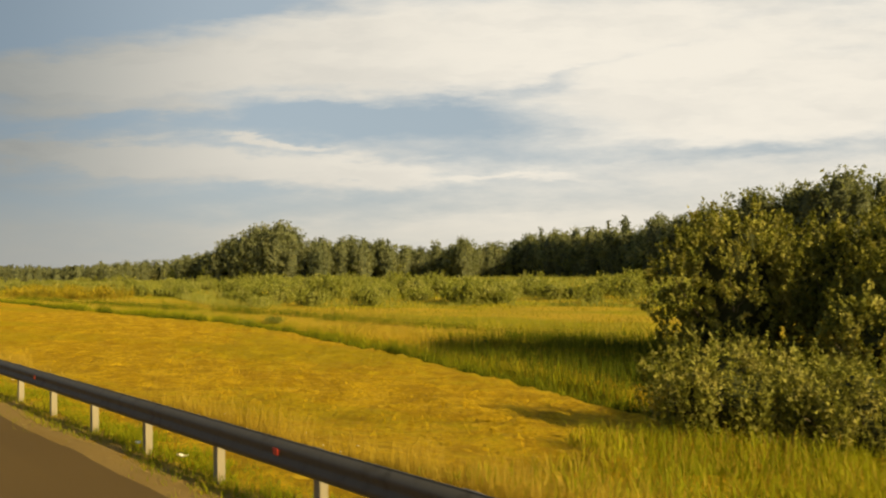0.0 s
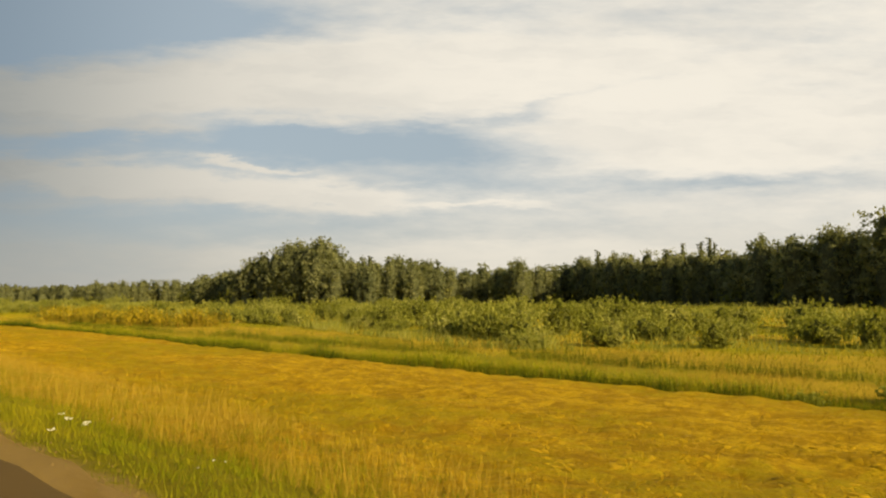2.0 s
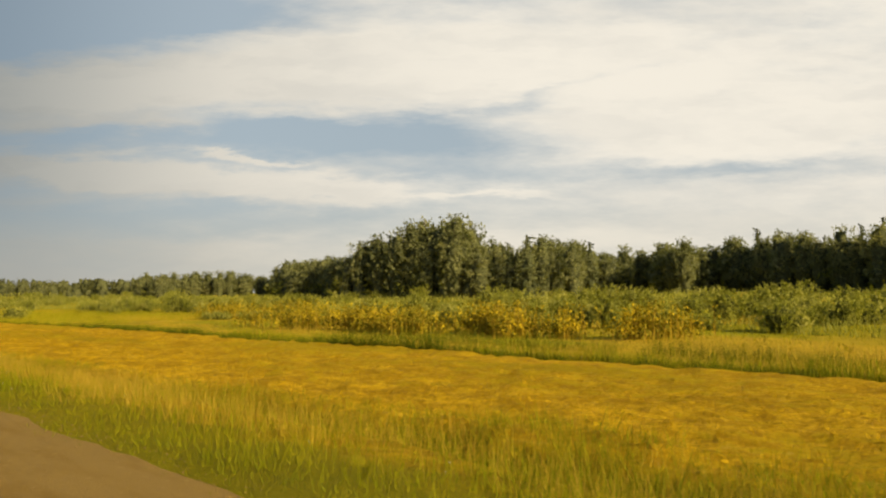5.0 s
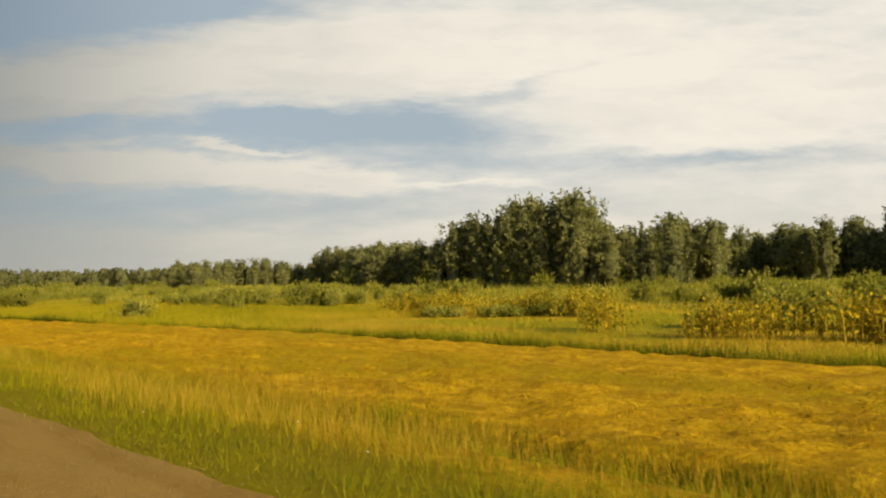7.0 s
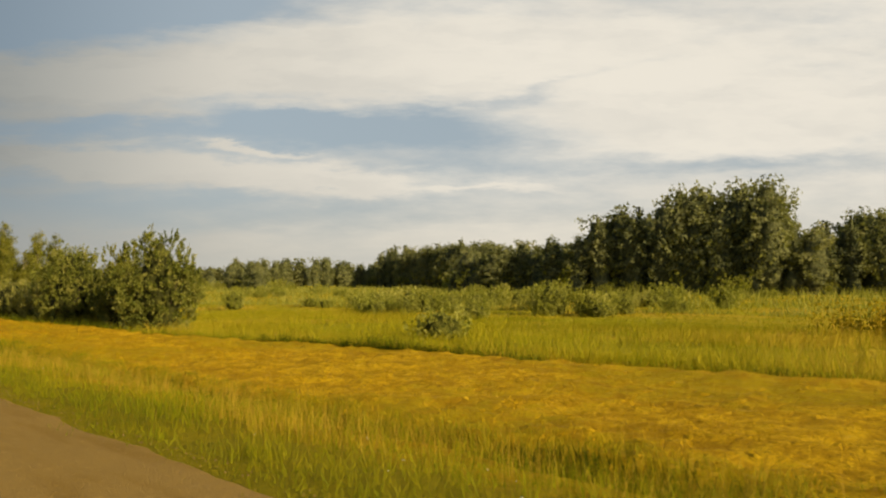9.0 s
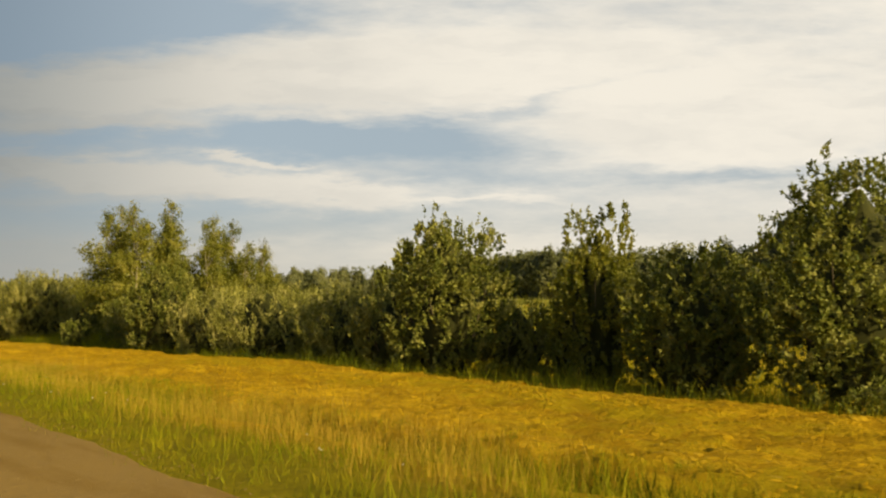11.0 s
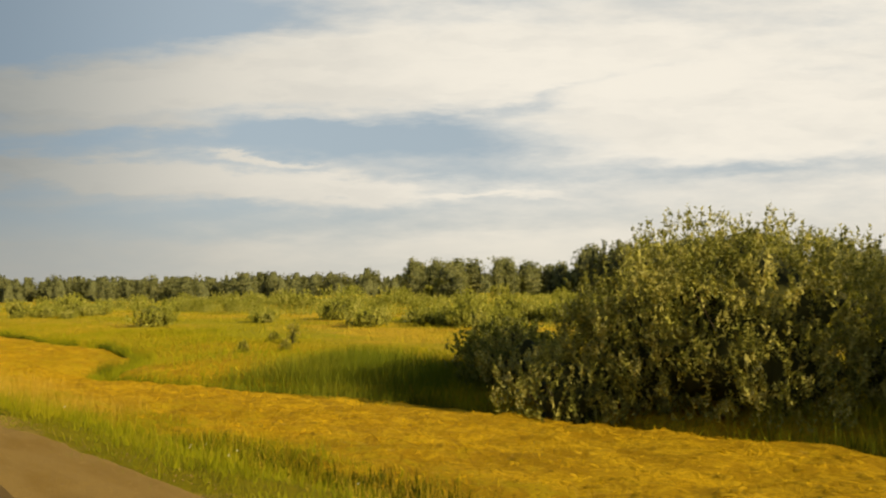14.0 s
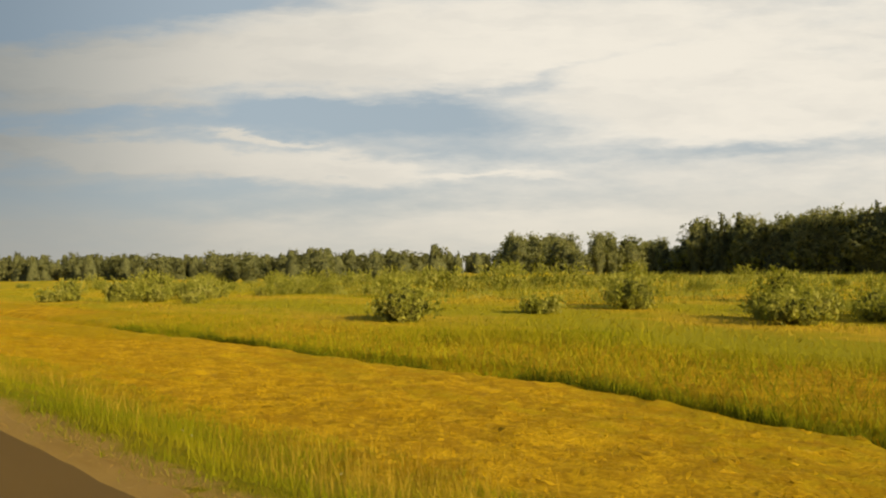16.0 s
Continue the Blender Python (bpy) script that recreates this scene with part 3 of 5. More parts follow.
# flattened tufts and flakes of hay lying on it
x, y = scatter(50000, lambda y: np.minimum(verge_end(y), along(BANK_X, y)) - 0.6, lambda y: np.minimum(along(MOWN_X, y), along(BANK_X, y) + 13.0))
keep = grain(x, y, 0.5, 3.0) + 0.5 * grain(x + 0.25 * y, 0.22 * y, 1.1, 1.0) + 0.5 * rng.normal(0, 1, len(x)) > -0.25
x, y = x[keep], y[keep]
n = len(x)
a = (np.arange(5) * 1.2566)[None] + rng.uniform(0, 6.28, (n, 1)) + rng.normal(0, 0.25, (n, 5))
reach = rng.uniform(0.03, 0.10, (n, 1)) * rng.uniform(0.5, 1.6, (n, 5))
rx, ry = x[:, None] + reach * np.cos(a), y[:, None] + 1.25 * reach * np.sin(a)
z = land(x, y)
ring = np.stack([rx, ry, land(rx, ry) - 0.012 + rng.uniform(0, 0.02, (n, 5))], 2)
top = np.stack([x + rng.normal(0, 0.03, n), y + rng.normal(0, 0.03, n), z + rng.uniform(0.010, 0.032, n)], 1)
v = np.concatenate([ring, top[:, None]], 1).reshape(-1, 3)
f = (np.arange(n) * 6)[:, None, None] + np.array([(0, 1, 5), (1, 2, 5), (2, 3, 5), (3, 4, 5), (4, 0, 5)])[None]
tagged(new("loose_hay", mesh_of("loose_hay", v, f.reshape(-1, 3), M_HAY)), "flattened tufts of pale hay on cut grass", "hay", kind="stuff")
k = np.repeat(np.arange(n), 4)
hx, hy = x[k] + rng.normal(0, 0.10, len(k)), y[k] + rng.normal(0, 0.14, len(k))
sward("hay_fibres", "thin loose fibres of pale hay on cut grass", M_MOWN, [blades(rng, hx, hy, rng.uniform(0.03, 0.09, len(k)), 0.002 + 0.004 * rng.uniform(0, 1, len(k)), 2.2, tip=False)])

# long grass on the ditch lip
def shade_fill(y):
    """How far the shade-coloured grass fills the ditch, 0 to 1."""
    return np.interp(y, [50, 75, 195, 215], [0, 1, 1, 0])


x, y = scatter(62000, lambda y: along(MOWN_X, y) + 0.3 + 0.9 * shade_fill(y) + 0.3 * wob(0 * y, y, 0.9, 3.0), lambda y: along(MOWN_X, y) + 1.9 + 0.5 * shade_fill(y) + 0.5 * wob(0 * y, y, 0.5))
keep = clumped(x, y, 0.6, -0.9, 2.0) & (rng.uniform(0, 1, len(x)) < np.where((y > 262) & (y < 348), 0.3, 1.0))
x, y = x[keep], y[keep]
h = rng.uniform(0.3, 0.8, len(x)) * (1 + 0.3 * wob(x, y, 0.7, 3.0))
sward("ditch_grass", "lush green grass along a shallow ditch", M_LIP, [blades(rng, x, y, h, 0.015, 0.8, tip=False)])

# grass coloured dark for shade at the lip's foot, a second rough row behind
x, y = scatter(64000, lambda y: along(MOWN_X, y) + 0.15, lambda y: along(MOWN_X, y) + 0.75 + 0.45 * shade_fill(y) + 0.3 * wob(0 * y, y, 0.9))
x2, y2 = scatter(16000, lambda y: along(MOWN_X, y) + 8.0 + 1.2 * wob(0 * y, y, 0.12), lambda y: along(MOWN_X, y) + 10.8 + 1.2 * wob(0 * y, y, 0.12), -10.0, 165.0)
x, y = np.concatenate([x, x2]), np.concatenate([y, y2])
keep = clumped(x, y, 0.5, -0.55, 4.0) & (rng.uniform(0, 1, len(x)) < np.where((y > 262) & (y < 348), 0.3, 1.0))
x, y = x[keep], y[keep]
sward("sedge", "green grass along the edge of a ditch, coloured dark for shade", M_DITCHSHADE, [blades(rng, x, y, (rng.uniform(0.3, 0.75, len(x)) + 0.3 * shade_fill(y)) * (1 + 0.5 * grain(x, y, 0.8, 41.0)), 0.012, 0.6, tip=False)])

# meadow beyond
x = 31 + (rng.uniform(0, 1, 125000) ** 1.7) * 110
y = rng.uniform(-10, 620, len(x))
keep = (x > along(MOWN_X, y) + 1.5) & clumped(x, y, 0.25, -1.4, 5.0)
x, y = x[keep], y[keep]
x2 = rng.uniform(19, 35, 95000)
y2 = rng.uniform(205, 450, 95000)
keep = x2 > along(MOWN_X, y2) + 1.5
x, y = np.concatenate([x, x2[keep]]), np.concatenate([y, y2[keep]])
h = rng.uniform(0.12, 0.36, len(x)) * (1 + 0.3 * wob(x, y, 0.7, 1.0) + 1.6 * np.clip(wob(x, y, 0.22, 3.0) + 0.5 * wob(x, y, 0.6, 4.0), 0, 1))
sward("meadow_grass", "tall yellow-green meadow grass going to seed", M_MEADOW, [blades(rng, x, y, h, 0.012 + 0.0008 * (x - 20), 1.7, tip=False)])

# tall rank weeds between the shrubs and the far scrub
n = 76000
x, y = rng.uniform(22, 62, n), rng.uniform(222, 300, n)
q = wob(x, y, 0.35, 2.0) + 0.6 * wob(x, y, 0.9, 1.0) + 0.4 * rng.normal(0, 1, n)
keep = (x > along(MOWN_X, y) + 1.2) & (q > -0.35)
x, y, q = x[keep], y[keep], q[keep]
for name, label, mat, keep in (("tall_weeds", "tall green weeds in rank grass", M_LIP, q < 0.0), ("seeding_weeds", "tall yellow-brown seeding weeds", M_MEADOW, q >= 0.0)):
    sward(name, label, mat, [blades(rng, x[keep], y[keep], rng.uniform(0.35, 1.0, keep.sum()) * (1 + 0.35 * wob(x[keep], y[keep], 0.8, 3.0)), 0.008 + 0.010 * rng.uniform(0, 1, keep.sum()), 0.8, tip=False)])

# rank herbs that knit the scrub together
n = 125000
y = rng.uniform(15, 600, n)
x = np.interp(y, [20, 60, 86, 94, 125, 160, 230, 290, 380, 430, 600], [74, 70, 50, 50, 60, 72, 88, 80, 66, 76, 80]) - 5 + 130 * rng.uniform(0, 1, n) ** 1.8
q = grain(x, y, 4.5, 61.0) + 0.6 * grain(x, y, 1.8, 62.0)
keep = q + 0.35 * rng.normal(0, 1, n) > np.interp(y, [230, 300], [-0.1, 0.1])
x, y, q = x[keep], y[keep], q[keep]
sward("rank_herbs", "rank olive-green herbs between meadow bushes", M_SCRUB, [blades(rng, x, y, rng.uniform(0.35, 1.0, len(x)) * (1 + 0.7 * np.clip(q, -0.3, 1) + np.clip((x - 100) / 60, 0, 1)), 0.035 + 0.0008 * np.clip(x - 70, 0, 90), 0.8, tip=False)])

# fresh green grass on the damp side of the meadow
n = 38000
x, y = rng.uniform(14.5, 40, n), rng.uniform(346, 440, n)
q = wob(x, y, 0.25, 6.0) + 0.6 * wob(x, y, 0.8, 1.0) + 0.4 * rng.normal(0, 1, n) - np.clip((x - along(MOWN_X, y) - 9) / 6, 0, 2)
keep = (x > along(MOWN_X, y) + 1.2) & (q > -0.45)
x, y = x[keep], y[keep]
sward("green_grass", "fresh green grass on damp ground", M_LIP, [blades(rng, x, y, rng.uniform(0.2, 0.62, len(x)) * (1 + 0.4 * wob(x, y, 0.7, 3.0)), 0.014 + 0.010 * rng.uniform(0, 1, len(x)), 0.9, tip=False)])

# reeds in the wet hollow
n = 52000
x, y = rng.uniform(18.0, 31, n), rng.uniform(346, 372, n)
q = ((x - 23.5) / 5.8) ** 2 + ((y - 358.5) / 7.5) ** 2 + 0.45 * wob(x, y, 0.7)
keep = q + 0.55 * rng.normal(0, 1, n) + 0.3 * wob(x, y, 1.6, 2) < 0.55
x, y, q = x[keep], y[keep], q[keep]
sward("reeds", "dense green reeds in a wet hollow", M_REED, [blades(rng, x, y, rng.uniform(0.5, 1.25, len(x)) * np.clip(1.15 - 0.5 * q, 0.4, 1.2), 0.012, 0.6, tip=False)])

# rank growth in the ditch beside the first shrubs, darkened for their shadow
n = 30000
x, y = rng.uniform(18, 42, n), rng.uniform(9, 40, n)
keep = ((x - 29) / 9.5) ** 2 + ((y - 22) / 11) ** 2 + 0.4 * wob(x, y, 0.7) + 0.3 * rng.normal(0, 1, n) < 0.9
keep &= x > along(MOWN_X, y) + 0.4
x, y = x[keep], y[keep]
sward("rank_growth", "green rank growth in a ditch, coloured dark for shrub shadow", M_DITCHSHADE, [blades(rng, x, y, rng.uniform(0.3, 0.95, len(x)), 0.014, 0.6, tip=False)])
n = 26000
x, y = rng.uniform(18, 34, n), rng.uniform(4, 66, n)
keep = x > along(MOWN_X, y) + 1.2
x, y = x[keep], y[keep]
sward("lush_grass", "lush green and seeding grass behind the mown strip", M_MEADOW, [blades(rng, x, y, rng.uniform(0.10, 0.32, len(x)) * (1 + 0.7 * grain(x, y, 2.0, 51.0)), 0.010, 1.4, tip=False)])

# straw going to seed over it
n = 46000
y = rng.uniform(30, 215, n)
x = along(MOWN_X, y) + 1.6 + 13 * rng.uniform(0, 1, n) ** 1.3
keep = grain(x, y * 0.5, 2.5, 71.0) + 0.7 * grain(x, y, 0.9, 72.0) + 0.4 * rng.normal(0, 1, n) > -0.05
x, y = x[keep], y[keep]
sward("seeding_grass", "golden seeding grass behind the ditch", M_STALK, [blades(rng, x, y, rng.uniform(0.25, 0.62, len(x)), 0.006 + 0.006 * rng.uniform(0, 1, len(x)), 0.7, tip=False)])

# rank grass in the shade of the aspens and the willows
n = 15000
x, y = rng.uniform(20.3, 29, n), rng.uniform(314, 339, n)
keep = (x > along(MOWN_X, y) + 0.4) & (grain(x, y, 1.5, 81.0) + 0.5 * rng.normal(0, 1, n) > -0.35)
x, y = x[keep], y[keep]
sward("shade_grass", "rank green grass under trees", M_LIP, [blades(rng, x, y, rng.uniform(0.3, 0.9, len(x)), 0.010 + 0.008 * rng.uniform(0, 1, len(x)), 0.6, tip=False)])

# tall wild grass round the weeds by the first shrubs
n = 24000
x, y = rng.uniform(6.5, 17, n), rng.uniform(-2, 13, n)
keep = (x > edge(y) + 1.5 + 0.5 * wob(x, y, 1.3)) & (y < 9.5 + 0.16 * (x - 8) + 1.5 * wob(x, y, 0.8, 2))
x, y = x[keep], y[keep]
h = rng.uniform(0.15, 0.55, len(x)) * (1 + 0.45 * wob(x, y, 1.1) + 0.3 * wob(x, y, 2.9, 1)) * np.clip((x - 5.5) / 5, 0.3, 1)
dry = wob(x, y, 0.9, 5) + 0.6 * rng.normal(0, 1, len(x)) > 0.75
for name, label, mat, keep in (("tall_grass", "tall bright green wild grass", M_LIP, ~dry), ("tall_straw", "tall bleached straw among wild grass", M_STALK, dry)):
    sward(name, label, mat, [blades(rng, x[keep], y[keep], h[keep], 0.005 + 0.005 * rng.uniform(0, 1, keep.sum()), 0.7)])


# short fringe that creeps into the gravel, with bleached bits
x, y = scatter(70000, lambda y: edge(y) - 0.40, lambda y: edge(y) + 1.1)
x2, y2 = scatter(9000, lambda y: edge(y) - 0.45, lambda y: edge(y) + 1.2, 2.0, 36.0)
x, y = np.concatenate([x, x2]), np.concatenate([y, y2])
keep = wob(x, y, 1.4, 3) + 0.6 * wob(x, y, 3.9, 1) + 0.7 * rng.normal(0, 1, len(x)) - 1.2 * np.clip(edge(y) + 0.25 - x, 0, 1) > -0.1
x, y = x[keep], y[keep]
sward("grass_fringe", "short green grass creeping into the gravel edge", M_VERGE, [blades(rng, x, y, rng.uniform(0.03, 0.16, len(x)), 0.004 + 0.007 * rng.uniform(0, 1, len(x)), 0.9, tip=False)])
n = 420
y = rng.uniform(-8, 400, n)
x = edge(y) + rng.uniform(0.5, 3.2, n)
keep = wob(x, y, 0.5, 8) > 0.05
x, y = x[keep], y[keep]
c = np.stack([x, y, land(x, y) + rng.uniform(0.12, 0.32, len(x))], 1)
o = np.array([(-1, 0, 0), (0, -1, 0.3), (1, 0, 0), (0, 1, -0.2), (0, 0, 0.5), (0, 0, -0.6)])
v = c[:, None] + o[None] * rng.uniform(0.010, 0.022, (len(x), 1, 1))
f = (np.arange(len(x)) * 6)[:, None, None] + np.array([(0, 1, 4), (1, 2, 4), (2, 3, 4), (3, 0, 4), (1, 0, 5), (2, 1, 5), (3, 2, 5), (0, 3, 5)])[None]
tagged(new("daisy_heads", mesh_of("daisy_heads", v.reshape(-1, 3), f.reshape(-1, 3), M_PALE)), "tiny white wildflowers scattered in the verge", "flowers", kind="stuff")


# loose stones along the edge of the shoulder
n = 5200
y = rng.uniform(0, 400, n)
x = along(EDGE_X, y) - np.abs(rng.normal(0, 0.5, n)) + 0.25
s = rng.uniform(0.006, 0.02, n)
o = np.array([(1, 0, 0), (0, 1, 0), (-1, 0, 0), (0, -1, 0), (0, 0, 0.8), (0, 0, -0.8)])
v = np.stack([x, y, 0.004 + 0 * x], 1)[:, None] + o[None] * s[:, None, None] * rng.uniform(0.6, 1.3, (n, 6, 1))
f = (np.arange(n) * 6)[:, None, None] + np.array([(0, 1, 4), (1, 2, 4), (2, 3, 4), (3, 0, 4), (1, 0, 5), (2, 1, 5), (3, 2, 5), (0, 3, 5)])[None]
tagged(new("gravel_stones", mesh_of("gravel_stones", v.reshape(-1, 3), f.reshape(-1, 3), M_STONE)), "loose pale stones on the gravel edge", "gravel", kind="stuff")


# ---------------------------------------------------------------- trees and shrubs
def foliage(rng, lobes, shoots, per, leaf, up=0.8, shoot=0.7, shell=0.5, face=1.0, slim=0.0, loose=0.7):
    """Leaves on shoots that fill lobes (x, y, z, rx, ry, rz): corners and triangles.
    With slim the leaves sit round straight shoots and point along them, else they face outwards."""
    lobes = np.asarray(lobes, float)
    w = (lobes[:, 3] * lobes[:, 4] * lobes[:, 5]) ** (2 / 3)
    k = rng.choice(len(lobes), shoots, p=w / w.sum())
    d = rng.normal(0, 1, (shoots, 3))
    d /= np.linalg.norm(d, axis=1)[:, None]
    r = rng.uniform(shell ** 2, 1.0, shoots) ** 0.5 * (1 + 0.07 * rng.normal(0, 1, shoots))
    r = np.minimum(r, 1.06)
    if slim and shoots > 300:                             # shoots stand together in sprays
        g = rng.integers(0, shoots // 3, shoots)
        k, r = k[g], r[g] * (1 + 0.03 * rng.normal(0, 1, shoots))
        d = d[g] + 0.08 * rng.normal(0, 1, (shoots, 3))
        d /= np.linalg.norm(d, axis=1)[:, None]
    p = lobes[k, :3] + d * r[:, None] * lobes[k, 3:]
    s = d * 0.7 + np.array((0, 0, up)) + rng.normal(0, 0.25, (shoots, 3))
    s /= np.linalg.norm(s, axis=1)[:, None]
    ln = shoot * rng.uniform(0.4, 1.3, shoots)
    t = rng.uniform(-0.5, 0.7, (shoots, per))
    c = p[:, None] + s[:, None] * (t * ln[:, None])[..., None]
    n = shoots * per
    if slim:
        c = (c + rng.normal(0, leaf * 0.18, (shoots, per, 3))).reshape(-1, 3)
        a = 0.9 * np.repeat(s, per, 0) + 0.75 * rng.normal(0, 1, (n, 3))
        a /= np.linalg.norm(a, axis=1)[:, None]
        b = np.cross(a, rng.normal(0, 1, (n, 3)) + 0.5)
        b /= np.linalg.norm(b, axis=1)[:, None] + 1e-9
        size = leaf * rng.uniform(0.6, 1.4, n)[:, None]
        v = np.stack([c - b * size * slim, c + b * size * slim, c + a * size], 1).reshape(-1, 3)
    else:
        c = (c + rng.normal(0, leaf * loose, (shoots, per, 3))).reshape(-1, 3)
        nor = face * np.repeat(d, per, 0) + np.array((0, 0, 0.35)) + rng.normal(0, 0.6, (n, 3))
        nor /= np.linalg.norm(nor, axis=1)[:, None]
        a = np.cross(nor, rng.normal(0, 1, (n, 3)))
        a /= np.linalg.norm(a, axis=1)[:, None] + 1e-9
        b = np.cross(nor, a)
        size = leaf * rng.uniform(0.6, 1.4, n)[:, None]
        v = np.stack([c - a * size * 0.5 - b * size * 0.3, c - a * size * 0.4 + b * size * 0.32, c + a * size * 0.55], 1).reshape(-1, 3)
    v[:, 2] = np.maximum(v[:, 2], 0.02)
    return v, np.arange(n * 3).reshape(-1, 3)


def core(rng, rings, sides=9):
    """A rough filler body for the shade inside a crown, from rings of (height, radius)."""
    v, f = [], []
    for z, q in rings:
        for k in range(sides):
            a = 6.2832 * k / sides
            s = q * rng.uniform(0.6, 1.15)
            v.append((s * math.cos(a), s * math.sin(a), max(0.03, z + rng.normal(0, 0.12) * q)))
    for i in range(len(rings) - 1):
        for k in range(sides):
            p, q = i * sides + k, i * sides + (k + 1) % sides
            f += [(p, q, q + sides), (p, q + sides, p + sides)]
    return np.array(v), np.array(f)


def stems(rng, tips, r0, foot=0.25):
    """Bent stems from the foot of a plant to those tips, with a side branch each: a list of named tubes."""
    out = []
    for tx, ty, tz in tips:
        a = np.array((rng.uniform(-foot, foot), rng.uniform(-foot, foot), -0.15))
        b = np.array((tx, ty, tz))
        pts = [a + (b - a) * s + np.array((rng.normal(0, 0.06), rng.normal(0, 0.06), 0)) * tz * 0.25 * (s > 0) for s in (0, 0.25, 0.5, 0.75, 1)]
        out.append(("stem", tubes([[(*p, r0 * (1 - 0.85 * i / 4)) for i, p in enumerate(pts)]], 5)))
        q = pts[2]
        e = q + np.array((rng.normal(0, 0.25) * tz, rng.normal(0, 0.25) * tz, 0.22 * tz))
        out.append(("branch", tubes([[(*q, r0 * 0.45), (*(q + (e - q) * 0.5 + 0.04 * tz), r0 * 0.3), (*e, r0 * 0.08)]], 4)))
    return out


def plant(name, label, category, group, wood, leaves, v_wood, v_leaf, m=None, inner=None, shade=None):
    """A plant: its woody parts, a list of (name, tube), and its crown of leaves."""
    ob = empty(name, m if m is not None else Matrix(), label, category, group)
    for piece, tube in v_wood:
        part(piece, mesh_of(piece, *tube, wood), ob)
    part("crown", mesh_of(name + "_leaves", *v_leaf, leaves), ob)
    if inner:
        part("inner_growth", mesh_of("inner_growth", *inner, shade or M_INNER), ob, "filler core coloured dark for the shade inside the crown")
    return ob


def at(x, y, turn=0.0, s=1.0, sz=None, sink=0.05):
    z = float(land(x, y)) - sink
    return Matrix.LocRotScale((x, y, z), Euler((0, 0, radians(turn))), (s, s, sz or s))


def bush(seed, height, radius, shoots, leaf=0.17, up=0.9, lobes=9, top=0.0, body=0.53, limbs=7, slim=0.24, per=12, shoot=0.6, heart=0.50, dome=False):
    """One shrub: a body filled to the ground, lobes over it and a few higher shoots; its stems and leaves."""
    r = np.random.default_rng(seed)
    lo = [(0, 0, height * 0.40, radius * 0.82, radius * 0.82, height * body)]
    if dome:                                              # lobes spread evenly over a rounded top
        for i in range(15):
            a, e = 2.39996 * i + r.uniform(-0.3, 0.3), math.asin((i + 0.5) / 15)
            q, s = 0.72 * radius * math.cos(e) ** 0.7 * r.uniform(0.85, 1.1), r.uniform(0.27, 0.40)
            lo.append((q * math.cos(a), q * math.sin(a), height * (0.36 + 0.37 * math.sin(e)), radius * s, radius * s, height * r.uniform(0.18, 0.25)))
    for i in range(lobes):
        a, q = 6.283 * (i + r.uniform(-0.4, 0.4)) / lobes, r.uniform(0.45, 0.62 if dome else 0.80) * radius
        s = r.uniform(0.26, 0.40)
        z = height * (0.16 + (0.2 if dome else 0.50) * r.uniform(0, 1) * (1.1 - q / radius) ** 0.5)
        lo.append((q * math.cos(a), q * math.sin(a), z, radius * s, radius * s, height * s * 0.62))
    for i in range(0 if dome else 5):
        a, q = r.uniform(0, 6.28), r.uniform(0.0, 0.5) * radius
        s = r.uniform(0.30, 0.42)
        z = height * r.uniform(0.60, 0.74)
        lo.append((q * math.cos(a), q * math.sin(a), z, radius * s, radius * s, max(0.3, height - z) * (0.9 + top)))
    tips = [(l[0], l[1], l[2] + 0.4 * l[5]) for l in lo][:limbs]
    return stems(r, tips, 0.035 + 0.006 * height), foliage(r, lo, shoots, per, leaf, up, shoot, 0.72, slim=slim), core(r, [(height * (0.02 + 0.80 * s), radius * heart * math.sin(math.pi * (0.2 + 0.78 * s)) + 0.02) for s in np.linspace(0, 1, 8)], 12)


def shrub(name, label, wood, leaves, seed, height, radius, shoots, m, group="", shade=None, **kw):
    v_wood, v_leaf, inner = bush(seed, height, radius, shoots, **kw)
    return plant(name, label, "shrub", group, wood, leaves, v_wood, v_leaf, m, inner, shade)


ROW = "shrubs along the field edge"
HEDGE = [
    (24.2, 266.5, 7.8, 3.2, "s"), (23.4, 271.5, 5.2, 2.3, "s"), (25.4, 276.4, 7.2, 1.9, "a"), (27.4, 279.3, 5.0, 1.7, "a"), (26.0, 272.0, 5.6, 2.2, "s"),
    (23.5, 282.7, 7.3, 3.0, "s"), (26.0, 287.4, 6.8, 2.3, "s"), (23.6, 286.4, 4.0, 2.4, "w"), (24.0, 290.6, 4.2, 3.2, "w"), (22.8, 296.5, 4.3, 3.3, "w"), (22.6, 302.0, 4.0, 3.0, "w"),
    (21.5, 306.5, 6.6, 2.3, "s"), (22.9, 311.8, 4.0, 2.8, "w"), (24.0, 316.8, 4.2, 2.6, "s"), (21.4, 321.5, 2.4, 1.4, "s"), (27.0, 325.0, 3.4, 2.0, "w")]
BEHIND = [(26.5, 281.5, 3.8, 2.2, "w"), (29.5, 303.0, 4.4, 3.2, "w"), (28.5, 310.0, 4.4, 3.2, "w"), (27.5, 297.0, 4.6, 3.2, "w"), (28.6, 292.0, 4.4, 3.0, "w")]
